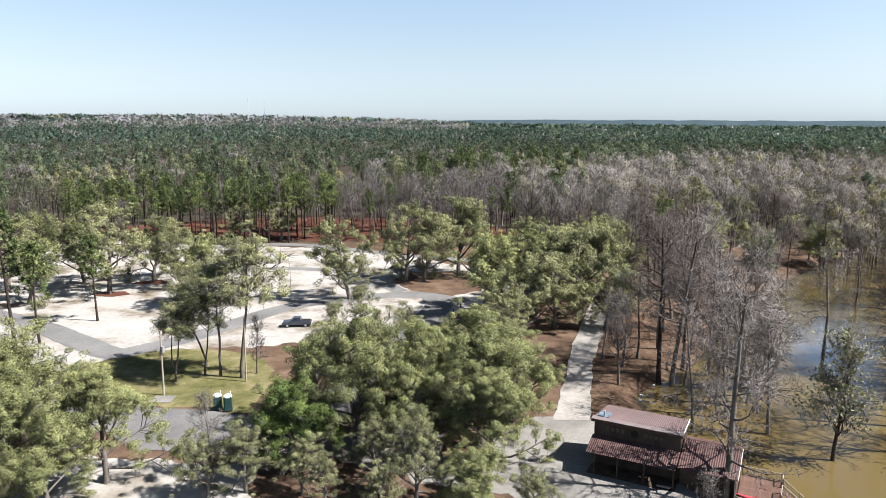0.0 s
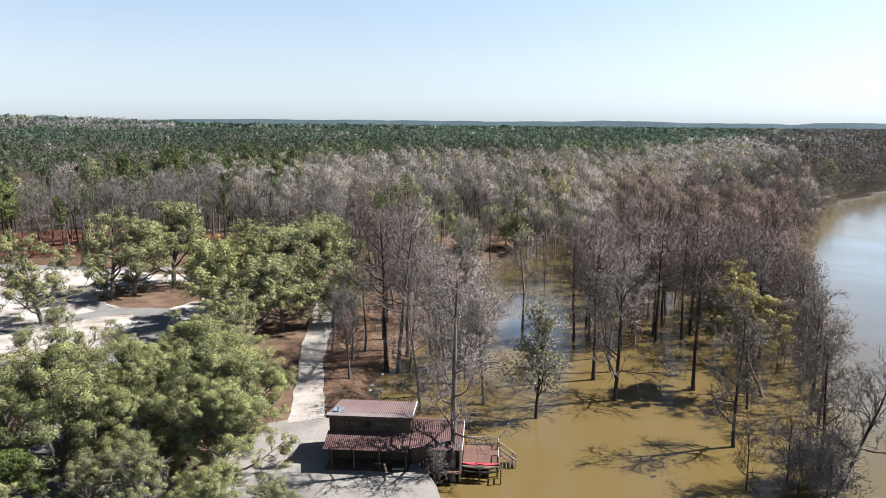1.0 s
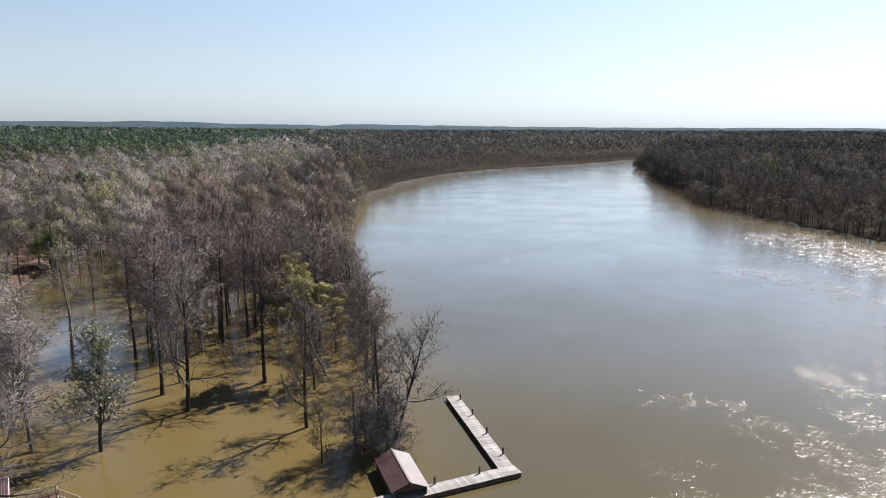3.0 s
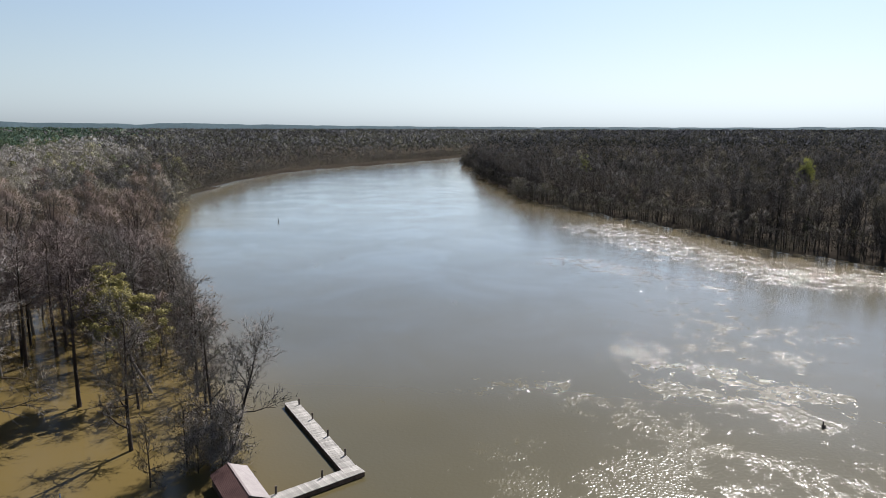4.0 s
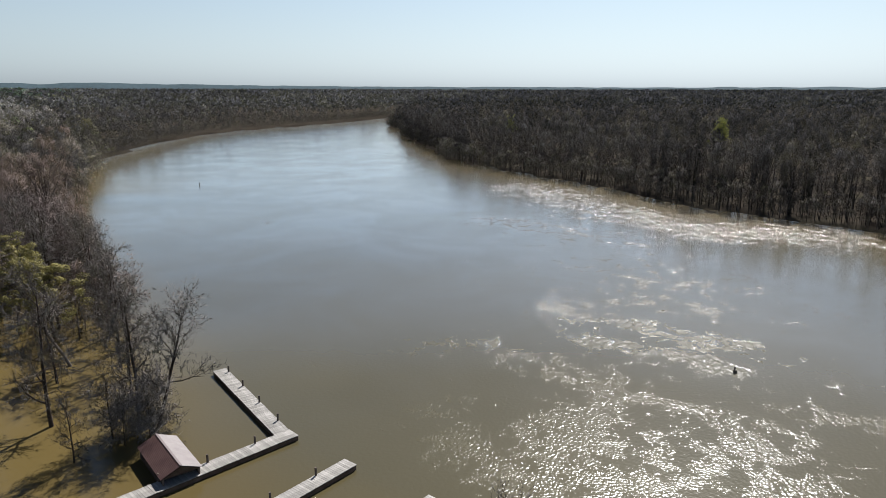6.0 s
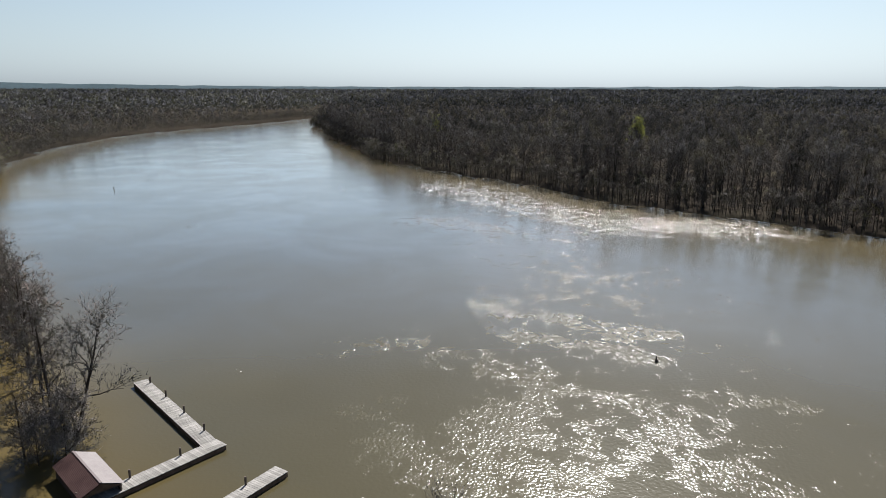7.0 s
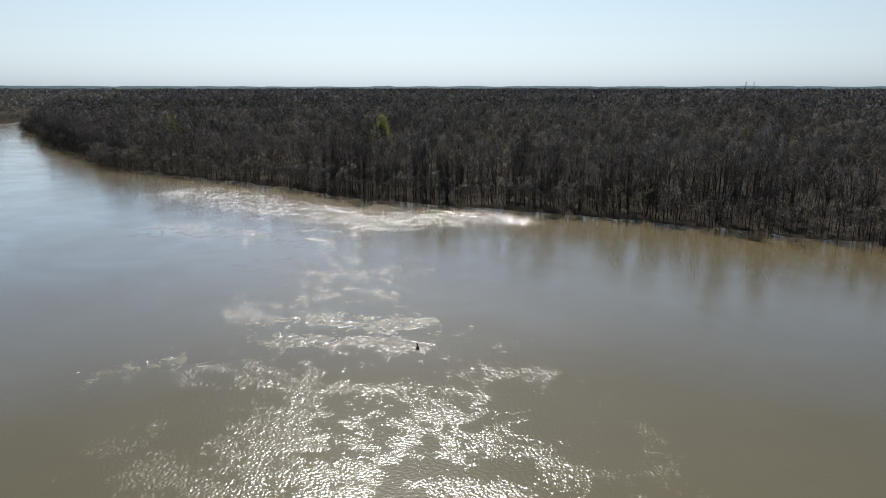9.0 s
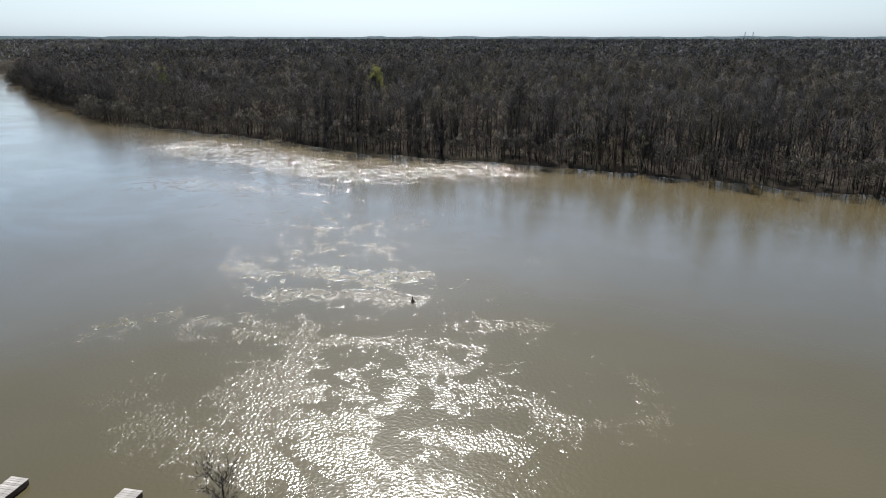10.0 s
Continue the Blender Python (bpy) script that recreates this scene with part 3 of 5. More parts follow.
class Shape:
    """Collects triangles."""

    def __init__(self):
        self.v, self.t, self.n = [], [], 0

    def add(self, v, t):
        self.v.append(np.asarray(v, float))
        self.t.append(np.asarray(t, int) + self.n)
        self.n += len(v)

    def tube(self, pts, r, sides):
        d = unit(np.gradient(pts, axis=0))
        ref = np.array([1.0, 0, 0]) if abs(d[0][0]) < 0.8 else np.array([0, 1.0, 0])
        a = unit(np.cross(d, ref))
        b = np.cross(d, a)
        ang = np.arange(sides) * 2 * math.pi / sides
        ring = pts[:, None] + r[:, None, None] * (np.cos(ang)[None, :, None] * a[:, None] + np.sin(ang)[None, :, None] * b[:, None])
        m = len(pts)
        i = (np.arange(m - 1)[:, None] * sides + np.arange(sides)).ravel()
        j = (np.arange(m - 1)[:, None] * sides + (np.arange(sides) + 1) % sides).ravel()
        self.add(ring.reshape(-1, 3), np.r_[np.c_[i, j, j + sides], np.c_[i, j + sides, i + sides]])

    def blades(self, base, tip, width, rng, facing=None):
        """Thin flat slivers from base to tip: twigs, needles, hanging moss; facing turns their flat side."""
        k = len(base)
        side = unit(np.cross(tip - base, rng.normal(0, 1, (k, 3)) if facing is None else facing)) * np.reshape(width, (-1, 1)) / 2
        v = np.stack([base - side, base + side, tip], 1).reshape(-1, 3)
        self.add(v, np.arange(3 * k).reshape(-1, 3))

    def leaves(self, c, size, rng, flat=0.0):
        """Small three-cornered sprays of leaves, turned at random; flat lays them level."""
        k = len(c)
        u = rng.normal(0, 1, (k, 3))
        u[:, 2] *= 1 - flat
        u = unit(u)
        w = rng.normal(0, 1, (k, 3))
        w[:, 2] *= 1 - flat
        w = unit(np.cross(np.cross(u, w), u))
        s = (size * rng.uniform(0.6, 1.3, k))[:, None]
        v = np.stack([c + u * s, c - u * s * 0.5 + w * s * 0.62, c - u * s * 0.5 - w * s * 0.62], 1).reshape(-1, 3)
        self.add(v, np.arange(3 * k).reshape(-1, 3))

    def arrays(self):
        return np.concatenate(self.v), np.concatenate(self.t)

    def mesh(self, name, material, smooth=False, normals=None):
        return tri_mesh(name, *self.arrays(), [material], smooth=smooth, normals=normals)

    def face_normals(self):
        """The normal of each loose triangle."""
        v = np.concatenate(self.v).reshape(-1, 3, 3)
        return unit(np.cross(v[:, 1] - v[:, 0], v[:, 2] - v[:, 0]))


def skeleton_of(rng, H, r, first, top, n1, len1, ang, up1, n2, len2, n3, len3, lean=0.0, wobble=0.06, wob1=0.18, buttress=0.5):
    """Trunk, limbs and branches: lists of (points, radii). len1(f) and ang(f) give a limb's length and angle, f from 0 at the lowest to 1 at the top."""
    a = rng.uniform(0, 6.28)
    trunk = grow(rng, (0, 0, -1.5), unit(np.array([lean * math.cos(a), lean * math.sin(a), 1.0])), H * top + 1.5, 11, wobble, 0.04)
    tr = r * (1 - 0.72 * np.linspace(0, 1, 12) ** 0.9)
    tr[:2] *= 1 + buttress * np.array([1.0, 0.35])
    limbs, subs, twigs = [], [], []
    turn = rng.uniform(0, 6.28)
    for i in range(n1):
        f = (i + rng.uniform(0, 0.8)) / n1
        h = (first + (top - first) * f) * H + 1.5
        k = min(h / (H * top + 1.5) * 11, 10.99)
        p = trunk[int(k)] + (trunk[int(k) + 1] - trunk[int(k)]) * (k % 1)
        turn += 2.4 + rng.normal(0, 0.4)
        A = radians(ang(f) + rng.normal(0, 8))
        d = np.array([math.cos(turn) * math.sin(A), math.sin(turn) * math.sin(A), math.cos(A)])
        L = len1(f) * rng.uniform(0.75, 1.2)
        pts = grow(rng, p, d, L, 6, wob1, up1)
        r0 = min(np.interp(h, np.linspace(0, H * top + 1.5, 12), tr) * 0.62, 0.03 + L * 0.03)
        limbs.append((pts, r0 * np.linspace(1, 0.25, 7)))
        for j in range(n2):
            q = rng.uniform(0.25, 1.0) * 5.99
            bp = pts[int(q)] + (pts[int(q) + 1] - pts[int(q)]) * (q % 1)
            bd = branch_dir(rng, unit(pts[int(q) + 1] - pts[int(q)]), radians(rng.uniform(25, 65)))
            BL = len2 * rng.uniform(0.6, 1.3)
            bpts = grow(rng, bp, bd, BL, 4, 0.22, up1)
            subs.append((bpts, max(0.02, r0 * 0.38) * np.linspace(1, 0.3, 5)))
            for _ in range(n3):
                q2 = rng.uniform(0.2, 1.0) * 3.99
                tp = bpts[int(q2)] + (bpts[int(q2) + 1] - bpts[int(q2)]) * (q2 % 1)
                td = branch_dir(rng, unit(bpts[int(q2) + 1] - bpts[int(q2)]), radians(rng.uniform(20, 60)))
                twigs.append(grow(rng, tp, td, len3 * rng.uniform(0.6, 1.3), 2, 0.25, up1))
    return (trunk, tr), limbs, subs, np.array(twigs)


def wood(trunk, limbs, subs, sub_sides=3):
    s = Shape()
    s.tube(*trunk, 9)
    for pts, r in limbs:
        s.tube(pts[::2], r[::2], 5)
    for pts, r in subs:
        s.tube(pts[::2], r[::2], sub_sides)
    return s


KINDS = {}


def keep_kind(key, name, label, category, parts):
    """Stores the meshes of one tree form; plant() sets trees of that form."""
    KINDS.setdefault(key, []).append((name, label, category, parts))


TREES = []


def plant(key, x, y, scale=1.0, group="", turn=None, form=None, label="", z=None):
    rng = random.Random(f"{key}{x:.1f}{y:.1f}")
    name, lab, cat, parts = KINDS[key][rng.randrange(len(KINDS[key])) if form is None else form % len(KINDS[key])]
    gz = max(float(ground_z(x, y)), -1.2) if z is None else z
    a = rng.uniform(0, 360) if turn is None else turn
    root = thing(name, Matrix.Translation((x, y, gz)) @ pose(0, 0, 0, 0, 0, a) @ Matrix.Diagonal((scale, scale, scale * rng.uniform(0.95, 1.05), 1)), label or lab, cat, group)
    for pname, me in parts:
        ob = new(pname, me)
        ob.parent = root
        if pname == "moss":
            tagged(ob, kind="stuff")
    TREES.append((x, y))
    return root


def make_oak(seed, H, spread, mat, leaf_n, leaf_size=0.2, moss=0, girth=1.0, label="evergreen live oak with a broad olive-green crown", name="live_oak", first=0.16, clumps=430):
    """Spreading evergreen: short trunk, long low limbs, clumped leaves with gaps between."""
    rng = np.random.default_rng(seed)
    tk, limbs, subs, twigs = skeleton_of(rng, H, (0.3 + H * 0.016) * girth, first, 0.8, 15, lambda f: spread * (1.0 - 0.5 * f), lambda f: 78 - 55 * f, 0.05, 6, spread * 0.34, 3, 1.3, lean=0.12, wobble=0.1, wob1=0.25)
    s = wood(tk, limbs, subs)
    tips = np.concatenate([twigs[:, 1], twigs[:, 2], np.array([p[-1] for p, _ in subs])])
    # tufts of leaves, gathered into boughs with dark gaps between
    centre = tips[rng.permutation(len(tips))[:clumps]]
    centre[:, 2] += 0.3
    grow_of = rng.uniform(0.4, 0.95, len(centre))
    pick = rng.integers(0, len(centre), leaf_n)
    away = unit(rng.normal(0, 1, (leaf_n, 3)) + (0, 0, 0.5))
    c = centre[pick] + away * (rng.uniform(0.3, 1.0, leaf_n) ** 0.5 * grow_of[pick])[:, None] * (1.2, 1.2, 0.75)
    lv = Shape()
    lv.leaves(c, leaf_size, rng, 0.3)
    flat = lv.face_normals()
    whole = unit((c - (0, 0, H * 0.45)) / (spread, spread, H * 0.55))
    round_of = away * 0.9 + whole * 0.35
    flat *= np.sign(np.einsum("ij,ij->i", flat, round_of))[:, None]
    lit = np.repeat(unit(round_of + flat * 0.55), 3, axis=0)
    t = twigs[rng.integers(0, len(twigs), 700)]
    s.blades(t[:, 0], t[:, 2] + (t[:, 2] - t[:, 1]) * 1.1 + rng.normal(0, 0.3, (700, 3)), np.full(700, 0.1), rng)
    parts = [("trunk", s.mesh("trunk", M_BARK, True)), ("crown", lv.mesh("crown", mat, normals=lit))]
    if moss:
        low = tips[tips[:, 2] < np.percentile(tips[:, 2], 75)]
        b = low[rng.integers(0, len(low), moss)] + rng.normal(0, 0.25, (moss, 3))
        m = Shape()
        m.blades(b, b - np.c_[rng.normal(0, 0.1, (moss, 2)), rng.uniform(0.3, 0.9, moss)], rng.uniform(0.1, 0.2, moss), rng)
        parts.append(("moss", m.mesh("moss", M_MOSS)))
    return name, label, "tree", parts


def make_pine(seed, H, label="tall pine with a bare trunk and open green crown"):
    rng = np.random.default_rng(seed)
    tk, limbs, subs, twigs = skeleton_of(rng, H, 0.12 + H * 0.009, 0.52, 0.97, 20, lambda f: 3.6 * (1.05 - 0.75 * f), lambda f: 82 - 40 * f, 0.03, 4, 1.1, 3, 0.55, wobble=0.02, wob1=0.1, buttress=0.2)
    s = wood(tk, limbs, subs)
    tips = np.concatenate([twigs[:, 2], np.array([p[-1] for p, _ in limbs])])
    k = 1100
    c = tips[rng.integers(0, len(tips), k)]
    lv = Shape()
    lv.blades(c - rng.normal(0, 0.12, (k, 3)), c + unit(rng.normal(0, 1, (k, 3)) + (0, 0, 0.5)) * rng.uniform(0.35, 0.75, (k, 1)), rng.uniform(0.2, 0.42, k), rng)
    lv.leaves(c[:900] + rng.normal(0, 0.2, (900, 3)), 0.32, rng, 0.3)
    return "pine_tree", label, "tree", [("trunk", s.mesh("trunk", M_BARK_DARK, True)), ("crown", lv.mesh("crown", M_PINE))]


def make_bare(seed, H, spread, twig_mat, bark, label, name="bare_tree", first=0.35, n1=13, moss=0, upward=0.1, ang=(62, 22), leafy=0, n3=5, lean=0.02, leaf_mat=None, fine=0.05, wander=0.22, girth=1.0, sway=0.035, leaf_size=0.24, taper=0.5):
    """Leafless winter tree: limbs, branches and a haze of fine twigs."""
    rng = np.random.default_rng(seed)
    tk, limbs, subs, twigs = skeleton_of(rng, H, (0.1 + H * 0.0115) * girth, first, 0.95, n1, lambda f: spread * (1.0 - taper * f), lambda f: ang[0] + (ang[1] - ang[0]) * f, upward, 5, spread * 0.42, n3, 1.5, lean=lean, wobble=sway, wob1=wander)
    s = wood(tk, limbs, subs)
    t = Shape()
    b0, b1, b2 = twigs[:, 0], twigs[:, 1], twigs[:, 2]
    heart = np.array([tk[0][8][0], tk[0][8][1], H * (first * 0.55 + 0.4)])
    t.blades(b0, b1 + (b1 - b0) * 0.2, np.full(len(b0), 0.075), rng)
    t.blades(b1, b2, np.full(len(b0), 0.06), rng)
    for base in (b0, b1, b1, b1, b2, b2, b2, b2):
        d = unit(b2 - b1 + rng.normal(0, 0.55, b1.shape) * np.linalg.norm(b2 - b1, axis=1, keepdims=True)) * rng.uniform(0.35, 1.1, (len(b1), 1))
        t.blades(base, base + d, np.full(len(b1), fine), rng)
    flat, corner = t.face_normals(), np.concatenate(t.v).reshape(-1, 3, 3)[:, 0]
    out = unit((corner - heart) / (1, 1, 1.5))
    flat *= np.sign(np.einsum("ij,ij->i", flat, out))[:, None]
    lit = np.repeat(unit(out * 0.8 + flat * 0.7), 3, axis=0)
    parts = [("trunk", s.mesh("trunk", bark, True)), ("crown", t.mesh("crown", twig_mat, normals=lit))]
    if moss:
        hang = np.concatenate([p[1:] for p, _ in limbs] + [p[1:] for p, _ in subs] + [b0])
        b = np.repeat(hang[rng.integers(0, len(hang), moss)], 4, axis=0) + rng.normal(0, 0.09, (4 * moss, 3))
        m = Shape()
        m.blades(b, b - np.c_[rng.normal(0, 0.07, (4 * moss, 2)), rng.uniform(0.15, 0.65, 4 * moss)], rng.uniform(0.05, 0.12, 4 * moss), rng)
        parts.append(("moss", m.mesh("moss", M_MOSS_GREY)))
    if leafy:
        c = b2[rng.integers(0, len(b2), leafy)] + rng.normal(0, 0.35, (leafy, 3))
        lv = Shape()
        lv.leaves(c, leaf_size, rng, 0.2)
        parts.append(("foliage", lv.mesh("foliage", leaf_mat or M_OAK_PALE)))
    return name, label, "tree", parts


for i in range(4):
    keep_kind("oak", *make_oak(10 + i, 12.5, 9.5, M_OAK, 76000, 0.105, moss=150 if i % 2 else 60))
for i in range(2):
    keep_kind("oak_pale", *make_oak(20 + i, 12.5, 8.5, M_OAK_PALE, 40000, 0.1, moss=360, label="live oak with a thin grey-green mossy crown", clumps=220))
for i in range(3):
    keep_kind("oak_off", *make_oak(24 + i, 14, 9.0, M_OAK_PALE if i < 2 else M_OAK, 28000, 0.155, moss=60))
keep_kind("oak_bright", *make_oak(31, 12.5, 7.0, M_OAK_BRIGHT, 60000, 0.11, label="dense bright green evergreen tree", name="evergreen_tree", first=0.15))
for i in range(2):
    keep_kind("oak_thin", *make_oak(40 + i, 19, 5.6, M_OAK_PALE, 23000, 0.105, moss=60, girth=0.42, label="slim tall oak with a sparse pale green crown", name="oak_tree", first=0.48, clumps=210))
for i in range(4):
    keep_kind("pine", *make_pine(50 + i, 22))
GREY, RUSSET = "leafless grey tree with fine pale twigs", "leafless bald cypress with russet-brown twigs"
for i in range(4):
    keep_kind("bare", *make_bare(60 + i, 21, 6.0, M_TWIG, M_BARK, GREY, first=0.42, n1=14, ang=(76, 40), upward=0.03, wander=0.32, taper=0.25))
for i in range(2):
    keep_kind("gnarled", *make_bare(120 + i, 20, 5.6, M_TWIG, M_BARK, "gnarled leafless tree with crooked mossy limbs in floodwater", "bare_tree", first=0.24, n1=17, n3=6, moss=160, ang=(74, 35), upward=0.04, wander=0.42, taper=0.3))
keep_kind("spindly", *make_bare(130, 25, 4.7, M_TWIG, M_BARK, "tall upright leafless tree with short crooked twiggy limbs", "bare_tree", first=0.24, n1=21, n3=6, moss=120, ang=(82, 35), upward=0.03, wander=0.4, lean=0.0, sway=0.02, girth=1.15))
for i in range(3):
    keep_kind("russet", *make_bare(70 + i, 22, 3.9, M_TWIG_RED, M_BARK_DARK, RUSSET, "bald_cypress", first=0.46, n1=17, ang=(80, 55), upward=0.05, taper=0.15))
for i in range(3):
    keep_kind("mossy", *make_bare(80 + i, 19, 4.6, M_TWIG_DARK, M_BARK_DARK, "leafless cypress hung with grey moss, standing in floodwater", "bald_cypress", first=0.22, n1=14, moss=300, ang=(80, 52), upward=0.04, n3=6, taper=0.2))
for i in range(2):
    keep_kind("mossgreen", *make_bare(90 + i, 15, 3.6, M_TWIG, M_BARK_DARK, "half-leafy tree hung with grey moss, standing in floodwater", "mossy_tree", first=0.25, moss=520, leafy=1300, leaf_mat=M_OAK_PALE))
keep_kind("yellow", *make_oak(95, 21, 7.4, M_YELLOW, 30000, 0.14, girth=0.45, label="tall tree with a tiered golden-olive crown in floodwater", name="flowering_tree", first=0.45, clumps=200))
keep_kind("vase", *make_bare(140, 20.5, 8.2, M_TWIG, M_BARK_DARK, "broad leafless tree with a grey mossy crown in floodwater", "bare_tree", first=0.2, n1=15, n3=7, moss=260, ang=(56, 20), upward=0.05, wander=0.3, girth=1.1, taper=0.25))
keep_kind("leaning", *make_bare(142, 16, 5.2, M_TWIG, M_BARK_DARK, "leafless tree leaning out over the river", "leaning_tree", first=0.35, n1=13, moss=120, ang=(60, 20), upward=0.08, lean=0.42, wander=0.3))
for i in range(2):
    keep_kind("brush", *make_bare(144 + i, 8.5, 3.4, M_TWIG, M_BARK_DARK, "low twiggy grey brush at the river's edge", "bare_shrub", first=0.06, n1=16, n3=5, moss=160, ang=(75, 20), upward=0.06, girth=0.6, wander=0.35))
for i in range(2):
    keep_kind("palebare", *make_bare(97 + i, 17, 4.4, M_TWIG, M_BARK, "pale leafless tree with a dense twiggy crown", "bare_tree", first=0.25, n1=16, n3=6))
for i in range(5):
    keep_kind("bankside", *make_bare(110 + i, 21, 5.6, M_TWIG_BACKLIT, M_BARK_DARK, "leafless grey tree at the river's far edge, coloured dark as backlit", "bare_tree", first=0.1, n1=16, n3=3, ang=(80, 30), upward=0.04, fine=0.085, girth=0.42, wander=0.34, taper=0.35))
keep_kind("lime", *make_bare(100, 23, 5.2, M_TWIG_DARK, M_BARK_DARK, "tree in bright lime-green new leaf above bare woods", "leafing_tree", first=0.5, leafy=2800, leaf_mat=M_LIME))
keep_kind("evergreen", *make_oak(33, 12.5, 5.2, M_PINE, 9000, 0.28, label="dark evergreen tree among the bare woods", name="evergreen_tree", first=0.25))
keep_kind("orange", *make_bare(102, 19, 4.4, M_TWIG_RED, M_BARK, "tree with orange-red budding twigs above the bare woods", "budding_tree", first=0.4, leafy=3000, leaf_mat=M_ORANGE))
keep_kind("shrub", *make_bare(104, 5.5, 2.4, M_TWIG, M_BARK, "small leafless shrub with pale twigs", "bare_shrub", first=0.1, n1=9, n3=3, ang=(50, 15)))

OAKS, FLOOD, EDGE = "oaks round the landing", "trees in the floodwater", "trees at the wood's edge"
# round the sand lot
for x, y, s, key in [
    (-79, 158.5, 1.25, "oak_off"), (-73.5, 171, 1.05, "oak_off"), (-21.2, 153, 1.08, "oak_off"), (-9.7, 171, 1.15, "oak_off"), (-4.8, 171.5, 1.1, "oak_off"), (4.2, 178, 1.3, "oak_off"), (7.4, 136.5, 1.05, "oak_off"),
    (15, 125, 0.95, "oak_off"), (22, 130, 0.9, "oak_off"), (20, 139, 1.1, "oak_off"), (29, 140, 1.2, "oak_off"), (24, 150, 1.1, "oak_off"), (14, 146, 1.0, "oak_off"), (34, 155, 1.05, "oak_off"), (37, 149, 1.1, "oak_off"), (32, 131, 0.8, "oak_off"), (42, 163, 1.0, "oak_off"),
    (40, 172, 1.05, "oak_off"), (22, 176, 1.0, "oak_off"), (30, 166, 1.0, "oak_off"), (-92, 148, 0.95, "oak_off"), (-104, 160, 1.05, "oak_off"), (-116, 152, 1.0, "oak_off"), (-64, 165, 0.85, "oak_off"),
    (-90, 170, 1.0, "oak_off"), (-110, 182, 1.0, "oak_off"), (-50, 146, 1.0, "oak_off"), (-57, 238, 0.8, "oak_off"), (-70, 232, 0.8, "oak_off"), (-16, 124, 0.55, "oak_thin"),
]:
    plant(key, x, y, s, OAKS)
# beside the lawn and the near left
for x, y, s, key in [
    (-41, 101, 0.72, "oak_thin"), (-38.5, 108, 0.8, "oak_thin"), (-29.6, 104.5, 0.5, "palebare"), (-44, 107, 0.6, "oak_thin"), (-26, 72, 0.52, "palebare"), (-44, 68, 1.0, "oak"), (-53, 76, 1.0, "oak"), (-62, 88, 0.9, "oak"),
    (-50, 62, 0.95, "oak"), (-49, 71, 1.0, "oak"), (-58, 70, 1.0, "oak"), (-25, 67, 0.48, "oak_pale"), (-37, 70, 0.82, "oak"),
    (-39, 63, 0.7, "oak"), (-31.2, 102.5, 1.25, "oak_thin"), (-37.5, 104, 0.75, "oak_thin"), (-35, 103.5, 1.05, "oak_thin"),
]:
    plant(key, x, y, s, OAKS)
# between the lodge and the paved lot
for x, y, s, key in [
    (-9.8, 78.5, 1.02, "oak"), (4.5, 80, 0.98, "oak"), (-17, 86, 0.76, "oak"), (-1.5, 89, 0.76, "oak"), (5.5, 91, 0.85, "oak"), (0.5, 102, 0.58, "oak"), (-14.5, 74, 0.86, "oak_bright"),
    (-4, 82, 0.85, "oak"), (0, 75, 0.75, "oak"), (9.5, 88, 0.85, "oak"), (5.5, 73, 0.72, "oak"), (3.5, 61, 0.42, "oak"),
]:
    plant(key, x, y, s, OAKS)
# small pale trees in front
for x, y, s, key in [
    (11, 113, 0.7, "oak_off"), (-9, 91, 0.9, "oak_pale"), (8.5, 99, 0.7, "oak_pale"), (-7, 70.5, 0.45, "oak_pale"), (-15, 68, 0.4, "oak_pale"), (-11, 104, 0.62, "oak_pale"), (-18, 72, 0.5, "oak_bright"),
    (-12.5, 66, 0.36, "oak_pale"), (-6, 63.5, 0.36, "oak_pale"), (2, 66, 0.45, "oak"), (9.0, 62, 0.4, "oak_pale"), (-3, 66, 0.6, "oak_pale"), (-21, 68, 0.52, "oak_pale"), (-19, 113, 0.5, "oak_thin"),
    (-6, 113, 0.6, "oak_pale"),
]:
    plant(key, x, y, s, OAKS)
for x, y, s in [(-76.2, 118, 1.13), (-73, 119.8, 0.84), (-70, 135, 0.8), (-88, 128, 0.9)]:
    plant("pine", x, y, s, "pines beside the sand lot")
# behind the lodge
for x, y, s, key in [
    (34.2, 104, 1.15, "russet"), (36.4, 104.2, 1.25, "bare"), (37.7, 103, 0.8, "bare"), (26.9, 100.3, 0.75, "palebare"), (29.9, 67.4, 1.0, "spindly"), (33.5, 86.4, 0.8, "bare"), (48.3, 100.4, 1.05, "gnarled"),
    (46.4, 102.5, 1.0, "gnarled"), (45, 96.5, 0.85, "gnarled"), (51, 104.5, 0.9, "gnarled"), (39.6, 90.5, 0.95, "gnarled"), (43.5, 108, 0.9, "bare"), (47.5, 78.4, 1.05, "mossgreen"), (27.2, 66.2, 0.72, "shrub"), (40, 96, 0.7, "bare"), (29.5, 108, 0.6, "palebare"), (44, 121, 1.0, "bare"), (27, 112, 0.55, "bare"), (38, 117, 0.85, "bare"), (42, 127, 0.95, "russet"), (47, 137, 0.9, "bare"), (53, 147, 1.0, "russet"), (33, 112, 0.7, "bare"), (59, 154, 0.9, "bare"), (40, 110, 0.9, "russet"),
]:
    plant(key, x, y, s, FLOOD)
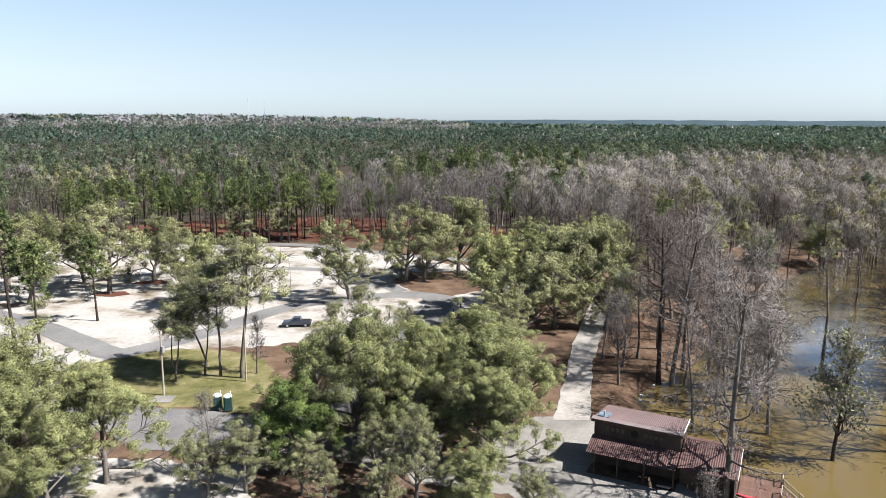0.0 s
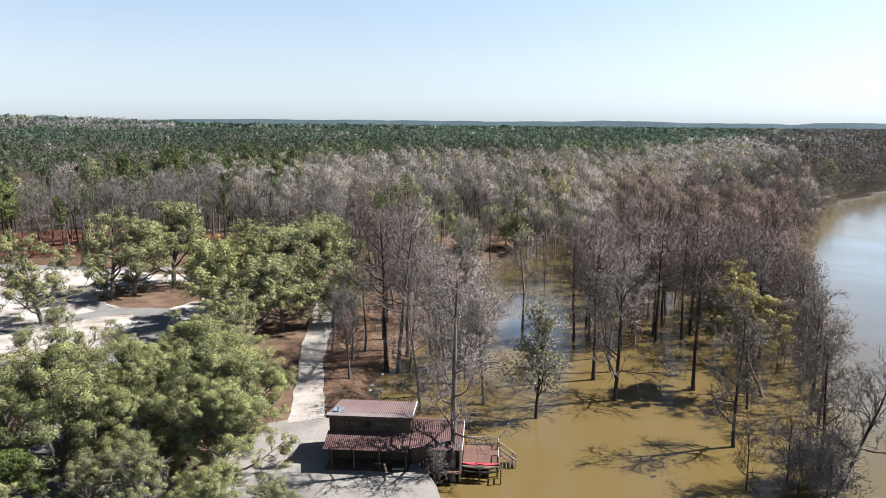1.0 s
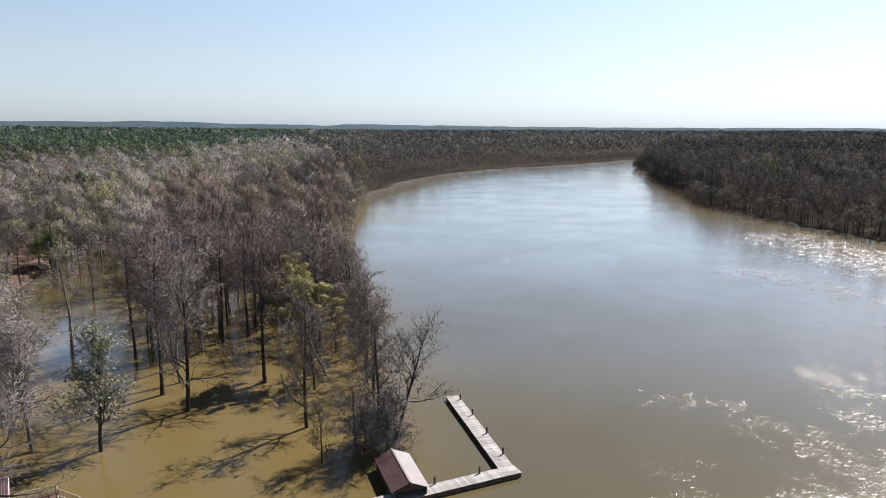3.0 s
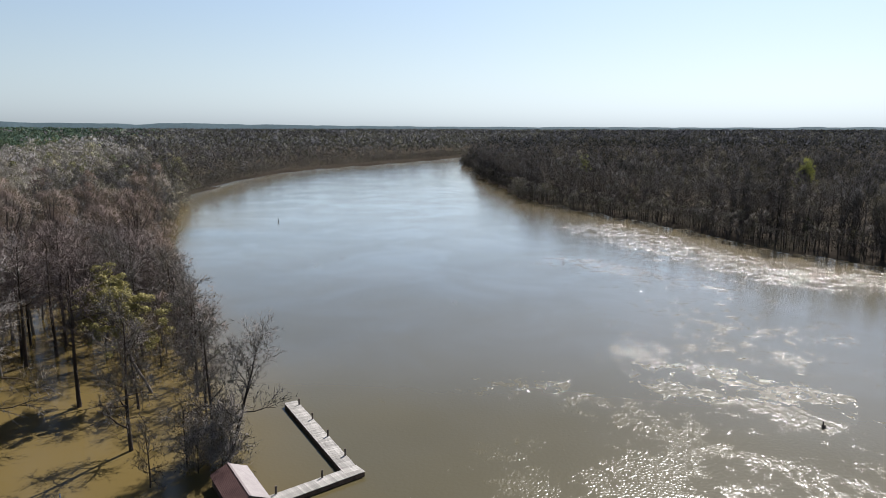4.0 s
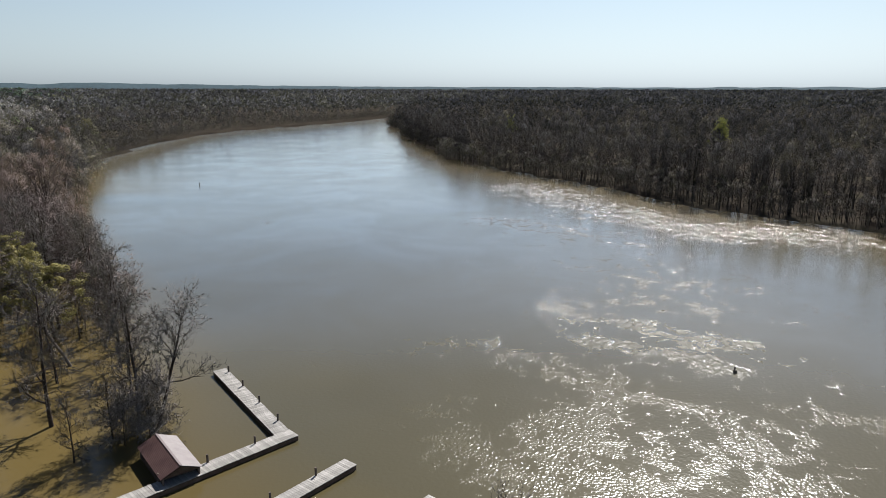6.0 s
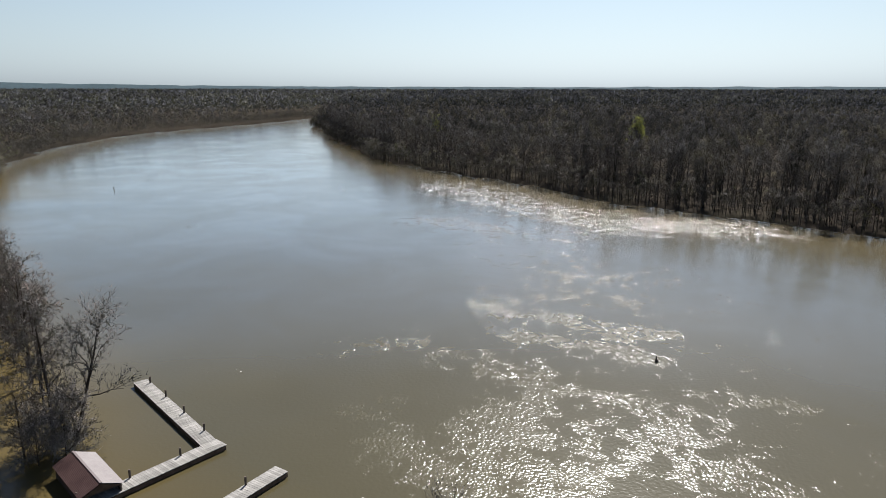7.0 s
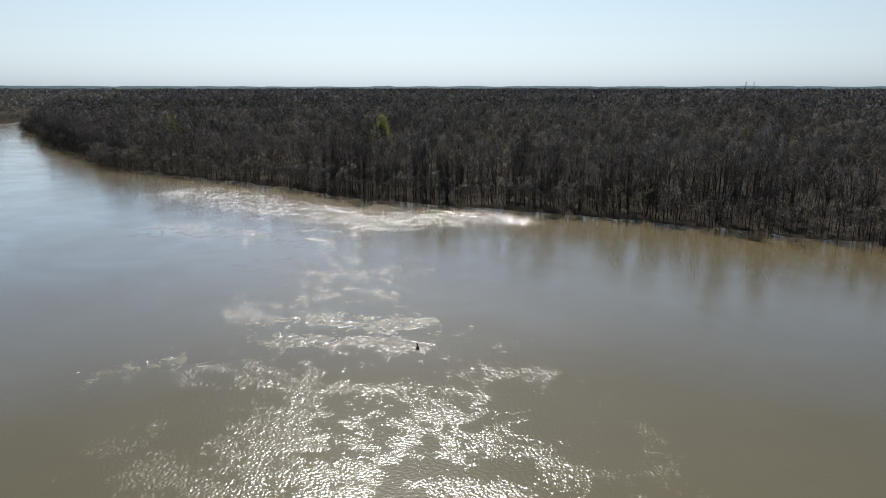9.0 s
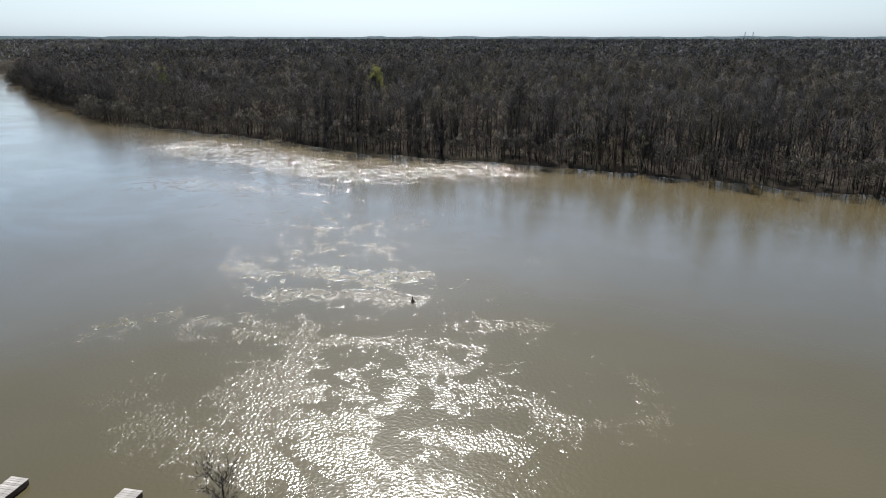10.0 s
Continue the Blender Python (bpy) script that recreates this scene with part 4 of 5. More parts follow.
# along the river
for x, y, s, key in [
    (67.9, 118, 0.95, "bare"), (63.8, 87.8, 1.05, "russet"), (61.6, 79.2, 1.0, "vase"), (75.4, 78, 1.0, "russet"), (95.6, 155, 0.85, "bare"), (83.4, 71.2, 1.0, "yellow"), (77.3, 69.2, 0.72, "mossy"),
    (66.2, 60.8, 0.95, "mossy"), (59.2, 52.4, 0.42, "mossy"), (66.8, 49.4, 0.92, "mossy"), (64.6, 51.5, 0.5, "mossy"), (63.6, 49.2, 0.75, "brush"), (65.4, 47.2, 0.85, "brush"),
    (68.2, 47.8, 0.9, "brush"), (66.6, 51.2, 0.7, "brush"), (92.2, 99.3, 1.0, "russet"), (86.5, 100.1, 1.0, "russet"),
]:
    plant(key, x, y, s, FLOOD)
for x, y, s, key in [(75, 56, 0.55, "mossy"), (80, 60, 0.75, "mossy"), (84, 64, 0.8, "mossy"), (89, 68, 0.9, "mossy"), (95, 74, 0.8, "mossy"), (99, 79, 0.9, "mossy"), (97, 85, 1.0, "russet"), (105, 84, 0.9, "mossy"), (104, 92, 1.05, "russet"), (110, 89, 0.85, "mossy")]:
    plant(key, x, y, s, FLOOD)
lean_turn = math.degrees(float(np.random.default_rng(142).uniform(0, 6.28)))
plant("leaning", 67.6, 48.6, 1.0, FLOOD, turn=-58 - lean_turn)
plant("mossy", 45.6, 3.6, 0.56, FLOOD, label="small mossy cypress at the river's edge")


# ---- woods: single trees near by, one mass of stuff beyond ----
def clear_of(x, y):
    """Whether a tree may stand at each place."""
    near = seg_dist(x, y, BANK_L)
    right = seg_dist(x, y, BANK_R)
    s = np.interp(y, [p[0] for p in SHORE], [p[1] for p in SHORE])
    ok = ((near > 2.0) & (right < -5)) | (right > 1.5)
    ok |= np.hypot(x, y) > 1005
    ok &= ~((x > -140) & (x < s - 1) & (y < 226) & (y > -50))
    ok &= ~((x < 40) & (y < 100) & (y > -100))
    return ok


def scatter(seed, r0, r1, a0, a1, spacing):
    """Jittered places on rings round the landing."""
    rng = np.random.default_rng(seed)
    out, r = [], r0
    while r < r1:
        n = max(3, int(radians(a1 - a0) * r / spacing))
        a = radians(a0) + (np.arange(n) + rng.uniform(0, 1, n)) / n * radians(a1 - a0)
        rr = r + rng.uniform(-0.5, 0.5, n) * spacing
        out.append(np.c_[rr * np.sin(a), rr * np.cos(a)])
        r += spacing
    p = np.concatenate(out)
    return p[clear_of(p[:, 0], p[:, 1])]


def zone(x, y):
    """Kind of wood at a place: 0 pines, 1 grey bare, 2 russet bare, 3 bare across the river coloured dark as backlit, 4
    olive hardwood, 5 half-dark bare upriver.
    """
    r, az = np.hypot(x, y), np.degrees(np.arctan2(x, y))
    q = wob(x, y, 37.0) + 0.6 * wob(x + 400, y, 13.0)
    z = np.where(az < 9 + 6 * q, 0, 1)
    z = np.where((z == 1) & (r > 50 * q + np.interp(az, [-5, 0, 10, 15, 20, 38, 44, 50, 55], [320, 330, 390, 480, 590, 600, 1000, 1500, 4000])), 0, z)
    z = np.where((z == 0) & (r < 420) & (q > 0.75), 1, z)
    z = np.where((az > -9) & (az < 12) & (r < 335 + 25 * q), 1, z)
    z = np.where((z == 1) & (az > 36) & (az < 56) & (r > 120) & (r < 300), 2, z)
    z = np.where((z == 1) & (q > 0.95), 4, z)
    z = np.where((z == 0) & (r > 1500) & (az < 2) & (q > -0.1), 1, z)
    spot = np.sin(x * 12.9898 + y * 78.233) * 43758.5453 % 1
    z = np.where((z == 0) & (spot < np.where(r < 600, 0.09, 0.03)), 1, np.where((z == 1) & (spot < np.where(r < 320, 0.13, 0.07)), 4, np.where((z == 1) & (spot > 0.97), 0, z)))
    z = np.where((az > 48 + 4 * q) & (r > 430), 5, z)
    edge = seg_dist(x, y, BANK_L)
    z = np.where((edge > 0) & (edge < 50) & (r > 240) & (az > 42) & (spot < 0.75), 5, z)
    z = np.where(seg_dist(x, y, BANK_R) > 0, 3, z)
    return z


CLOSE = scatter(5, 92, 168, 16, 62, 5.6)
taken = np.array(TREES)
rng_close = random.Random(4)
for x, y in CLOSE:
    if np.min(np.hypot(taken[:, 0] - x, taken[:, 1] - y)) < 4.5 or rng_close.random() < 0.12:
        continue
    r, az = math.hypot(x, y), math.degrees(math.atan2(x, y))
    if 23 < az < 35 and 100 < r < 185 and rng_close.random() < 0.94:
        continue
    bank = float(seg_dist(np.array(x), np.array(y), BANK_L))
    if (x < 74 and 52 < y < 84) or (38 < az < 53 and r < 124 and bank > 7):
        continue
    key = "mossy" if bank < 14 else "russet" if (az > 34 and r > 115 and rng_close.random() < 0.75) else rng_close.choice(["bare", "bare", "palebare", "mossy"])
    plant(key, x, y, rng_close.uniform(0.78, 1.05), FLOOD)
for x, y, s in [(106, 280, 1.0), (112, 273, 1.05), (165, 361, 1.1), (78, 172, 0.85), (157, 457, 1.35), (465, 681, 1.4), (140, 300, 0.7)]:
    plant("evergreen", x, y, s, "evergreens among the bare woods")
for x, y, s in [(59, 185, 0.9), (66, 198, 0.8), (54, 172, 0.75)]:
    plant("pine", x, y, s, EDGE)
for i in range(26):
    r, az = rng_close.uniform(285, 420), math.radians(rng_close.uniform(-4, 11))
    plant("pine", r * math.sin(az), r * math.cos(az), rng_close.uniform(0.95, 1.3), "pines above the bare woods")
plant("orange", 200, 333, 0.95)
for i in range(64):
    x, y = rng_close.uniform(30, 118), rng_close.uniform(150, 232)
    s_x = float(np.interp(y, [p[0] for p in SHORE], [p[1] for p in SHORE]))
    if not (24 + (y - 150) * 0.12 < x < s_x + 4) or min(math.hypot(x - a, y - b) for a, b in TREES) < 5.0:
        continue
    plant(rng_close.choice(["bare", "bare", "palebare", "bare", "oak_off", "oak_thin", "russet"]), x, y, rng_close.uniform(0.7, 0.98), "trees beside the flooded wood")
EDGE_PINES = scatter(6, 238, 275, -30, 6, 7.0)
for x, y in EDGE_PINES:
    key = "pine" if rng_close.random() < (0.88 if x < -0.14 * y else 0.16) else rng_close.choice(["bare", "palebare", "bare"])
    plant(key, x, y, rng_close.uniform(0.75, 1.08), EDGE)
rng_bank, run = random.Random(15), 0.0
for (ax, ay), (bx, by) in zip(BANK_R[4:], BANK_R[5:]):
    L = math.hypot(bx - ax, by - ay)
    while run < L:
        for inland in (rng_bank.uniform(0.5, 3.5), rng_bank.uniform(7, 13)):
            f = (run + rng_bank.uniform(-2, 2)) / L
            x, y = ax + (bx - ax) * f - (by - ay) / L * inland, ay + (by - ay) * f + (bx - ax) / L * inland
            if y > -235:
                plant("bankside", x, y, rng_bank.uniform(0.62, 1.12), "bare trees along the far bank")
        run += rng_bank.uniform(5.5, 9.5)
    run -= L
plant("lime", 362, -69, 0.98, label="tree in bright lime-green new leaf above bare woods")
plant("lime", 446, 40, 0.92, label="tree in bright lime-green new leaf above bare woods")


def far_tree(rng, kind, H, count, wide, long, R, limbs, foot):
    """A far tree with few triangles: stems, and a crown of twigs or leaf sprays over several boughs. Corners, triangles, normals and which corners are wood."""
    V, T, N, n = [], [], [], 0

    def stem(a, b, r0, r1):
        nonlocal n
        a, b = np.asarray(a, float), np.asarray(b, float)
        d = unit(b - a)
        e = unit(np.cross(d, (0.9, 0.1, 0.3)))
        f = np.cross(d, e)
        ring = np.array([e, -0.5 * e + 0.87 * f, -0.5 * e - 0.87 * f])
        V.append(np.r_[a + ring * r0, b + ring * r1])
        N.append(np.r_[ring, ring])
        T.append(np.array([(0, 1, 4), (0, 4, 3), (1, 2, 5), (1, 5, 4), (2, 0, 3), (2, 3, 5)]) + n)
        n += 6

    mid, tall, spread, lobes_n = {0: (0.76, 0.24, 0.7, 9), 1: (0.64, 0.33, 1.3, 9), 2: (0.69, 0.29, 1.05, 8), 3: (0.53, 0.46, 1.0, 10), 4: (0.6, 0.38, 0.95, 8), 5: (0.51, 0.48, 1.0, 10)}[kind]
    if foot:
        mid, tall = (1 + foot) / 2, (1 - foot) / 2
    if kind == 5:
        limbs = -1
    size = np.array([R * spread, R * spread, H * tall])
    heart = np.array([rng.normal(0, 0.05) * R, rng.normal(0, 0.05) * R, H * mid])
    boughs = unit(rng.normal(0, 1, (lobes_n, 3)) * (1, 1, 0.9) + (0, 0, 0.05 if kind in (3, 5) else 0.25))
    reach = rng.uniform(0.5, 0.78, lobes_n)
    if limbs >= 0:
        stem((0, 0, -1.0), heart + (0, 0, H * tall * 0.5), 0.3, 0.07)
    for i in range(max(limbs, 0)):
        q = boughs[i % lobes_n]
        stem((0, 0, H * (mid - tall * rng.uniform(0.5, 1.1))), heart + q * size * reach[i % lobes_n] * 1.25, 0.16, 0.05)
    wood_n = n
    d = unit(rng.normal(0, 1, (count, 3)) + (0, 0, 0.3))
    d[:, 2] = np.where(d[:, 2] < -0.55, -d[:, 2], d[:, 2])
    which = np.argmax(d @ boughs.T + rng.normal(0, 0.06, (count, lobes_n)), axis=1)
    around = unit(d * 0.75 + rng.normal(0, 0.5, (count, 3)) + (0, 0, 0.25))
    c = heart + size * (boughs[which] * reach[which][:, None] + around * rng.uniform(0.26, 0.42, (count, 1)))
    nrm = unit(around * 0.6 + d * 0.6 + (0, 0, 0.1))
    s = Shape()
    if kind in (0, 4):
        axis = unit(rng.normal(0, 1, (count, 3)) + d * 0.5) * long * rng.uniform(0.4, 0.9, (count, 1))
        s.blades(c - axis * 0.4, c + axis * 0.6, wide * rng.uniform(0.6, 1.4, count), rng, nrm + rng.normal(0, 0.35, (count, 3)))
    else:
        axis = unit(unit(c - heart + (0, 0, H * tall * 0.25)) + rng.normal(0, 0.95, (count, 3))) * long * rng.uniform(0.5, 1.25, (count, 1))
        s.blades(c - axis * 0.4, c + axis * 0.6, wide * rng.uniform(0.6, 1.4, count), rng, nrm + rng.normal(0, 0.3, (count, 3)))
    v, t = s.arrays()
    V.append(v), T.append(t + n), N.append(np.repeat(nrm, 3, axis=0))
    v = np.concatenate(V)
    return v, np.concatenate(T), np.concatenate(N), np.arange(len(v)) < wood_n


# Kind 3 has backlight's darkness in its tint; kind 5 lies between.
TINTS = {0: [(0.046, 0.062, 0.038), (0.076, 0.093, 0.054), (0.11, 0.122, 0.066)], 1: [(0.125, 0.115, 0.112), (0.185, 0.17, 0.166), (0.158, 0.147, 0.123)], 2: [(0.08, 0.062, 0.057), (0.11, 0.087, 0.081), (0.113, 0.098, 0.09)],
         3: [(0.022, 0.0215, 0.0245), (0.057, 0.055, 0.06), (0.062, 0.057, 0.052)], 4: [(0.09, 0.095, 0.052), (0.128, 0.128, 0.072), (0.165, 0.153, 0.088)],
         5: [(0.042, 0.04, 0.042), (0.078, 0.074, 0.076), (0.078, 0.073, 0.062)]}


def woods(name, places, counts, widths, long, R, limbs, seed, label, scale=(0.8, 1.15), low=0.22, foot=0.0, tone=(1.0, 1.0, 1.0), vary=0.25, pine=(1.0, 1.0, 1.0)):
    rng = np.random.default_rng(seed)
    forms = {k: [far_tree(rng, k, 21, counts[0] if k in (0, 4) else counts[1], widths[0] if k in (0, 4) else widths[1], long, R, limbs, foot) for _ in range(9)] for k in range(6)}
    kinds, V, T, C, N, n = zone(places[:, 0], places[:, 1]), [], [], [], [], 0
    gz = ground_z(places[:, 0], places[:, 1])
    for (x, y), z, k in zip(places, gz, kinds):
        v, t, nr, trunk = forms[int(k)][rng.integers(9)]
        a, s = rng.uniform(0, 6.28), rng.uniform(*scale) * (rng.uniform(0.35, 0.65) if rng.random() < low else 1.0)
        ca, sa = math.cos(a), math.sin(a)
        turn = np.array([[ca, sa, 0], [-sa, ca, 0], [0, 0, 1]], np.float32)
        V.append((v @ turn * (s, s, s * rng.uniform(0.88, 1.14)) + (x, y, max(z, 0))).astype(np.float32))
        N.append((nr @ turn).astype(np.float32))
        T.append(t + n)
        n += len(v)
        pal = TINTS[int(k)]
        f = rng.random()
        c = np.array(pal[0]) * (1 - f) + np.array(pal[1]) * f
        if rng.random() < 0.22:
            c = np.array(pal[2])
        # tone and pine multiply the tint: haze blue far off, shade in the thicket
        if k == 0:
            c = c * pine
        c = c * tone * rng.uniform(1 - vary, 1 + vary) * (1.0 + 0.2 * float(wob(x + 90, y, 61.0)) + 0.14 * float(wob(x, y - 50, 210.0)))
        # Kind 3 trunks are cut further, imitating their shaded side.
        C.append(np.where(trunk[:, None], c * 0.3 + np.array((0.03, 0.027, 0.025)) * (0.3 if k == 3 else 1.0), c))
    ob = new(name, tri_mesh(name, np.concatenate(V), np.concatenate(T), [M_FOREST], tint=np.concatenate(C), normals=np.concatenate(N)))
    return tagged(ob, label, "woods", kind="stuff")


def beyond(p, lo):
    """Places not yet planted with single trees."""
    r, az = np.hypot(p[:, 0], p[:, 1]), np.degrees(np.arctan2(p[:, 0], p[:, 1]))
    return p[~((r < 171) & (az > 15) & (az < 62)) & ~((r < 278) & (az > -31) & (az < 7)) & (r >= lo)]


def along(line, offsets, spacing, seed, start=0.0, stop=1e9):
    """Jittered places beside a bank."""
    rng, out, run = np.random.default_rng(seed), [], 0.0
    for (ax, ay), (bx, by) in zip(line, line[1:]):
        L = math.hypot(bx - ax, by - ay)
        for o in offsets:
            for k in np.arange(0, L, spacing):
                if start < run + k < stop:
                    f, q = (k + rng.uniform(-0.4, 0.4) * spacing) / L, o + rng.uniform(-1.0, 1.0)
                    out.append((ax + (bx - ax) * f - (by - ay) / L * q, ay + (by - ay) * f + (bx - ax) / L * q))
        run += L
    p = np.array(out)
    r = np.hypot(p[:, 0], p[:, 1])
    return p[(r > 120) & (r < 1150)]


extra = scatter(21, 175, 430, 4, 64, 8.0)
first = beyond(scatter(11, 150, 430, -46, 100, 7.6), 150)
across = scatter(22, 150, 560, 60, 148, 8.2)
across = across[seg_dist(across[:, 0], across[:, 1], BANK_R) > 1.0]
first = first[seg_dist(first[:, 0], first[:, 1], BANK_R) < 0]
second = beyond(scatter(12, 436, 850, -42, 146, 11.0), 430)
second = second[(np.hypot(second[:, 0], second[:, 1]) > 560) | (seg_dist(second[:, 0], second[:, 1], BANK_R) < 0)]
near = np.concatenate([first, beyond(extra, 172)])
opening = np.degrees(np.arctan2(near[:, 0], near[:, 1]))
near = near[~((opening > 24) & (opening < 34) & (np.hypot(near[:, 0], near[:, 1]) < 212))]
near_r = np.hypot(near[:, 0], near[:, 1])
across_r = np.hypot(across[:, 0], across[:, 1])
MIXED, BACKLIT, CANOPY = "dense winter woods of bare grey trees and green pines", "dense bare woods on the far bank, coloured dark as backlit", "distant unbroken forest canopy"
woods("near_woods", near[near_r < 270], (620, 900), (0.22, 0.085), 1.2, 4.8, 8, 1, MIXED, (0.55, 1.22), vary=0.18)
woods("woods_behind", near[near_r >= 270], (330, 400), (0.34, 0.19), 1.1, 4.6, 4, 7, MIXED, (0.52, 1.22), vary=0.2)
woods("woods_across_the_river", across[across_r < 310], (400, 800), (0.3, 0.11), 1.3, 4.5, 5, 6, BACKLIT, (0.5, 1.25), vary=0.5)
woods("woods_far_across", across[across_r >= 310], (260, 380), (0.4, 0.22), 1.25, 4.6, -1, 16, BACKLIT, (0.58, 1.22), vary=0.4)
BRUSH = "dense thicket of bare shrubs along the river bank"
# This thicket's tint is cut to 0.6 to imitate the woods' shade.
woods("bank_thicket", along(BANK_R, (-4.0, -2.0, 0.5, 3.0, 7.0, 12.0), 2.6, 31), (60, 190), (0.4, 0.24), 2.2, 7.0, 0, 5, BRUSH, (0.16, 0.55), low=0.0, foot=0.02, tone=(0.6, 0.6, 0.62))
woods("upriver_thicket", np.concatenate([along(BANK_L, (0.0, 3.0, 6.5), 3.2, 32, 230), along(BANK_L, (10.0, 14.0), 4.5, 33, 400)]), (60, 150), (0.4, 0.28), 2.2, 7.0, 0, 15, BRUSH, (0.18, 0.6), low=0.0, foot=0.02)
# The blue of distance haze is put into these three woods' colours.
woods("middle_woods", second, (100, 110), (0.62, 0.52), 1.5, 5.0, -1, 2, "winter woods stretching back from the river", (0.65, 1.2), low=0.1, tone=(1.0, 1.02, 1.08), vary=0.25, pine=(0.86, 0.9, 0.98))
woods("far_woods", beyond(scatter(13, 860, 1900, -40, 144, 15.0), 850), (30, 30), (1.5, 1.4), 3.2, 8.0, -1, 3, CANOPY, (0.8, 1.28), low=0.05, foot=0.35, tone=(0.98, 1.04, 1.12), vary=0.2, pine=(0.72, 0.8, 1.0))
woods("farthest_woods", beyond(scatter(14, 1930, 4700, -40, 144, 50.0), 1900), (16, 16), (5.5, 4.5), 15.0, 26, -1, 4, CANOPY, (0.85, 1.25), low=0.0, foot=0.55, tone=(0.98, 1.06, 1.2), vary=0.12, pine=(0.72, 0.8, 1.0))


def far_hills():
    """Low wooded ridges along the horizon, the haze put into their colour."""
    az = np.radians(np.arange(-60, 165, 0.5))
    deg = np.degrees(az)
    top = np.interp(deg, [-60, -28, -17, -4, 6, 15, 24, 34, 38, 40, 46, 50, 53, 60, 70, 80, 165], [0.5, 0.5, 0.5, 0.55, 0.68, 0.64, 0.54, 0.5, 0.53, 0.44, 0.3, 0.28, 0.34, 0.2, 0.1, 0.03, 0.0])
    z = 40 + 4850 * np.tan(np.radians(top)) + np.convolve(np.random.default_rng(8).normal(0, 3.0, len(deg)), np.ones(3) / 3, "same")
    n = len(az)
    foot = np.c_[4700 * np.sin(az), 4700 * np.cos(az), np.full(n, -2.0)]
    crest = np.c_[4850 * np.sin(az), 4850 * np.cos(az), z]
    back = np.c_[4930 * np.sin(az), 4930 * np.cos(az), np.full(n, -2.0)]
    i = np.arange(n - 1)
    t = np.concatenate([np.r_[np.c_[i + a, i + a + 1, i + a + n + 1], np.c_[i + a, i + a + n + 1, i + a + n]] for a in (0, n)])
    ob = new("backdrop", tri_mesh("backdrop", np.concatenate([foot, crest, back]), t, [M_HILLS_HAZY], smooth=True))
    tagged(ob, "low wooded ridges along the horizon, coloured hazy blue-green", "hills", kind="structure")


far_hills()


# ---- the landing ----
def plank_dock(a, b, width, posts, label, side=1, z=0.55):
    """A floating dock of cross planks on a dark float between two points."""
    a, b = Vector((*a, 0)), Vector((*b, 0))
    d = (b - a).normalized()
    L = (b - a).length
    root = thing("dock", Matrix.Translation(a) @ pose(0, 0, 0, 0, 0, math.degrees(math.atan2(d.y, d.x))), label, "dock", "plank docks on the river")
    part("float", box((L / 2, 0, z / 2 - 0.25), (L - 0.1, width - 0.12, z + 0.3)), M_DARKWOOD, root, "dark float under the planks")
    plank = None
    n = int(L / 0.3)
    rng = random.Random(label + str(L))
    for i in range(n):
        if plank is None:
            plank = part("plank", box((0, 0, 0), (L / n - 0.025, width, 0.06)), M_PLANK, root)
            ob = plank
        else:
            ob = new("plank", plank.data)
            ob.parent = root
        ob.matrix_local = pose((i + 0.5) * L / n, rng.uniform(-0.02, 0.02), z + 0.03 + rng.uniform(0, 0.012), 0, 0, rng.uniform(-0.4, 0.4))
    for p in posts:
        part("piling", rod((p, side * (width / 2 - 0.14), -1.0), (p, side * (width / 2 - 0.14), z + 1.0), 0.13, 0.12), M_PILING, root, "dark round mooring post")
    return root


plank_dock((68.1, 31.6), (84.6, 48.8), 1.9, [4.2, 10.3, 16.4, 22.2], "weathered grey plank dock arm reaching upriver", -1)
plank_dock((69.2, 31.0), (46.6, 46.4), 2.0, [4.6, 10.3, 15.6], "weathered grey plank dock beside the boat shed", -1)
plank_dock((64.2, 22.4), (47.0, 31.6), 1.9, [4.2, 10.0], "weathered grey plank dock finger with mooring posts", -1)
plank_dock((59.3, 12.0), (45.0, 19.6), 1.9, [5.0], "weathered grey plank dock finger with mooring posts", -1)


def ribbed_sheet(p00, p10, p11, p01, rib=0.23, height=0.035, thick=0.04):
    """Ribbed metal sheet: ribs run from the first edge to the opposite one."""
    p00, p10, p11, p01 = map(Vector, (p00, p10, p11, p01))
    up = (p10 - p00).cross(p01 - p00).normalized()
    if up.z < 0:
        up = -up
    n = max(2, int((p10 - p00).length / rib))
    bm, prev = bmesh.new(), None
    for i in range(4 * n + 1):
        f = i / (4 * n)
        h = height if i % 4 in (1, 2) else 0.0
        row = [bm.verts.new(p + up * q) for p in (p00.lerp(p10, f), p01.lerp(p11, f)) for q in (h, h - thick)]
        if prev:
            bm.faces.new((prev[0], row[0], row[2], prev[2]))
            bm.faces.new((prev[1], prev[3], row[3], row[1]))
            bm.faces.new((prev[0], prev[1], row[1], row[0]))
            bm.faces.new((prev[2], row[2], row[3], prev[3]))
        prev = row
    bmesh.ops.recalc_face_normals(bm, faces=bm.faces[:])
    return bm


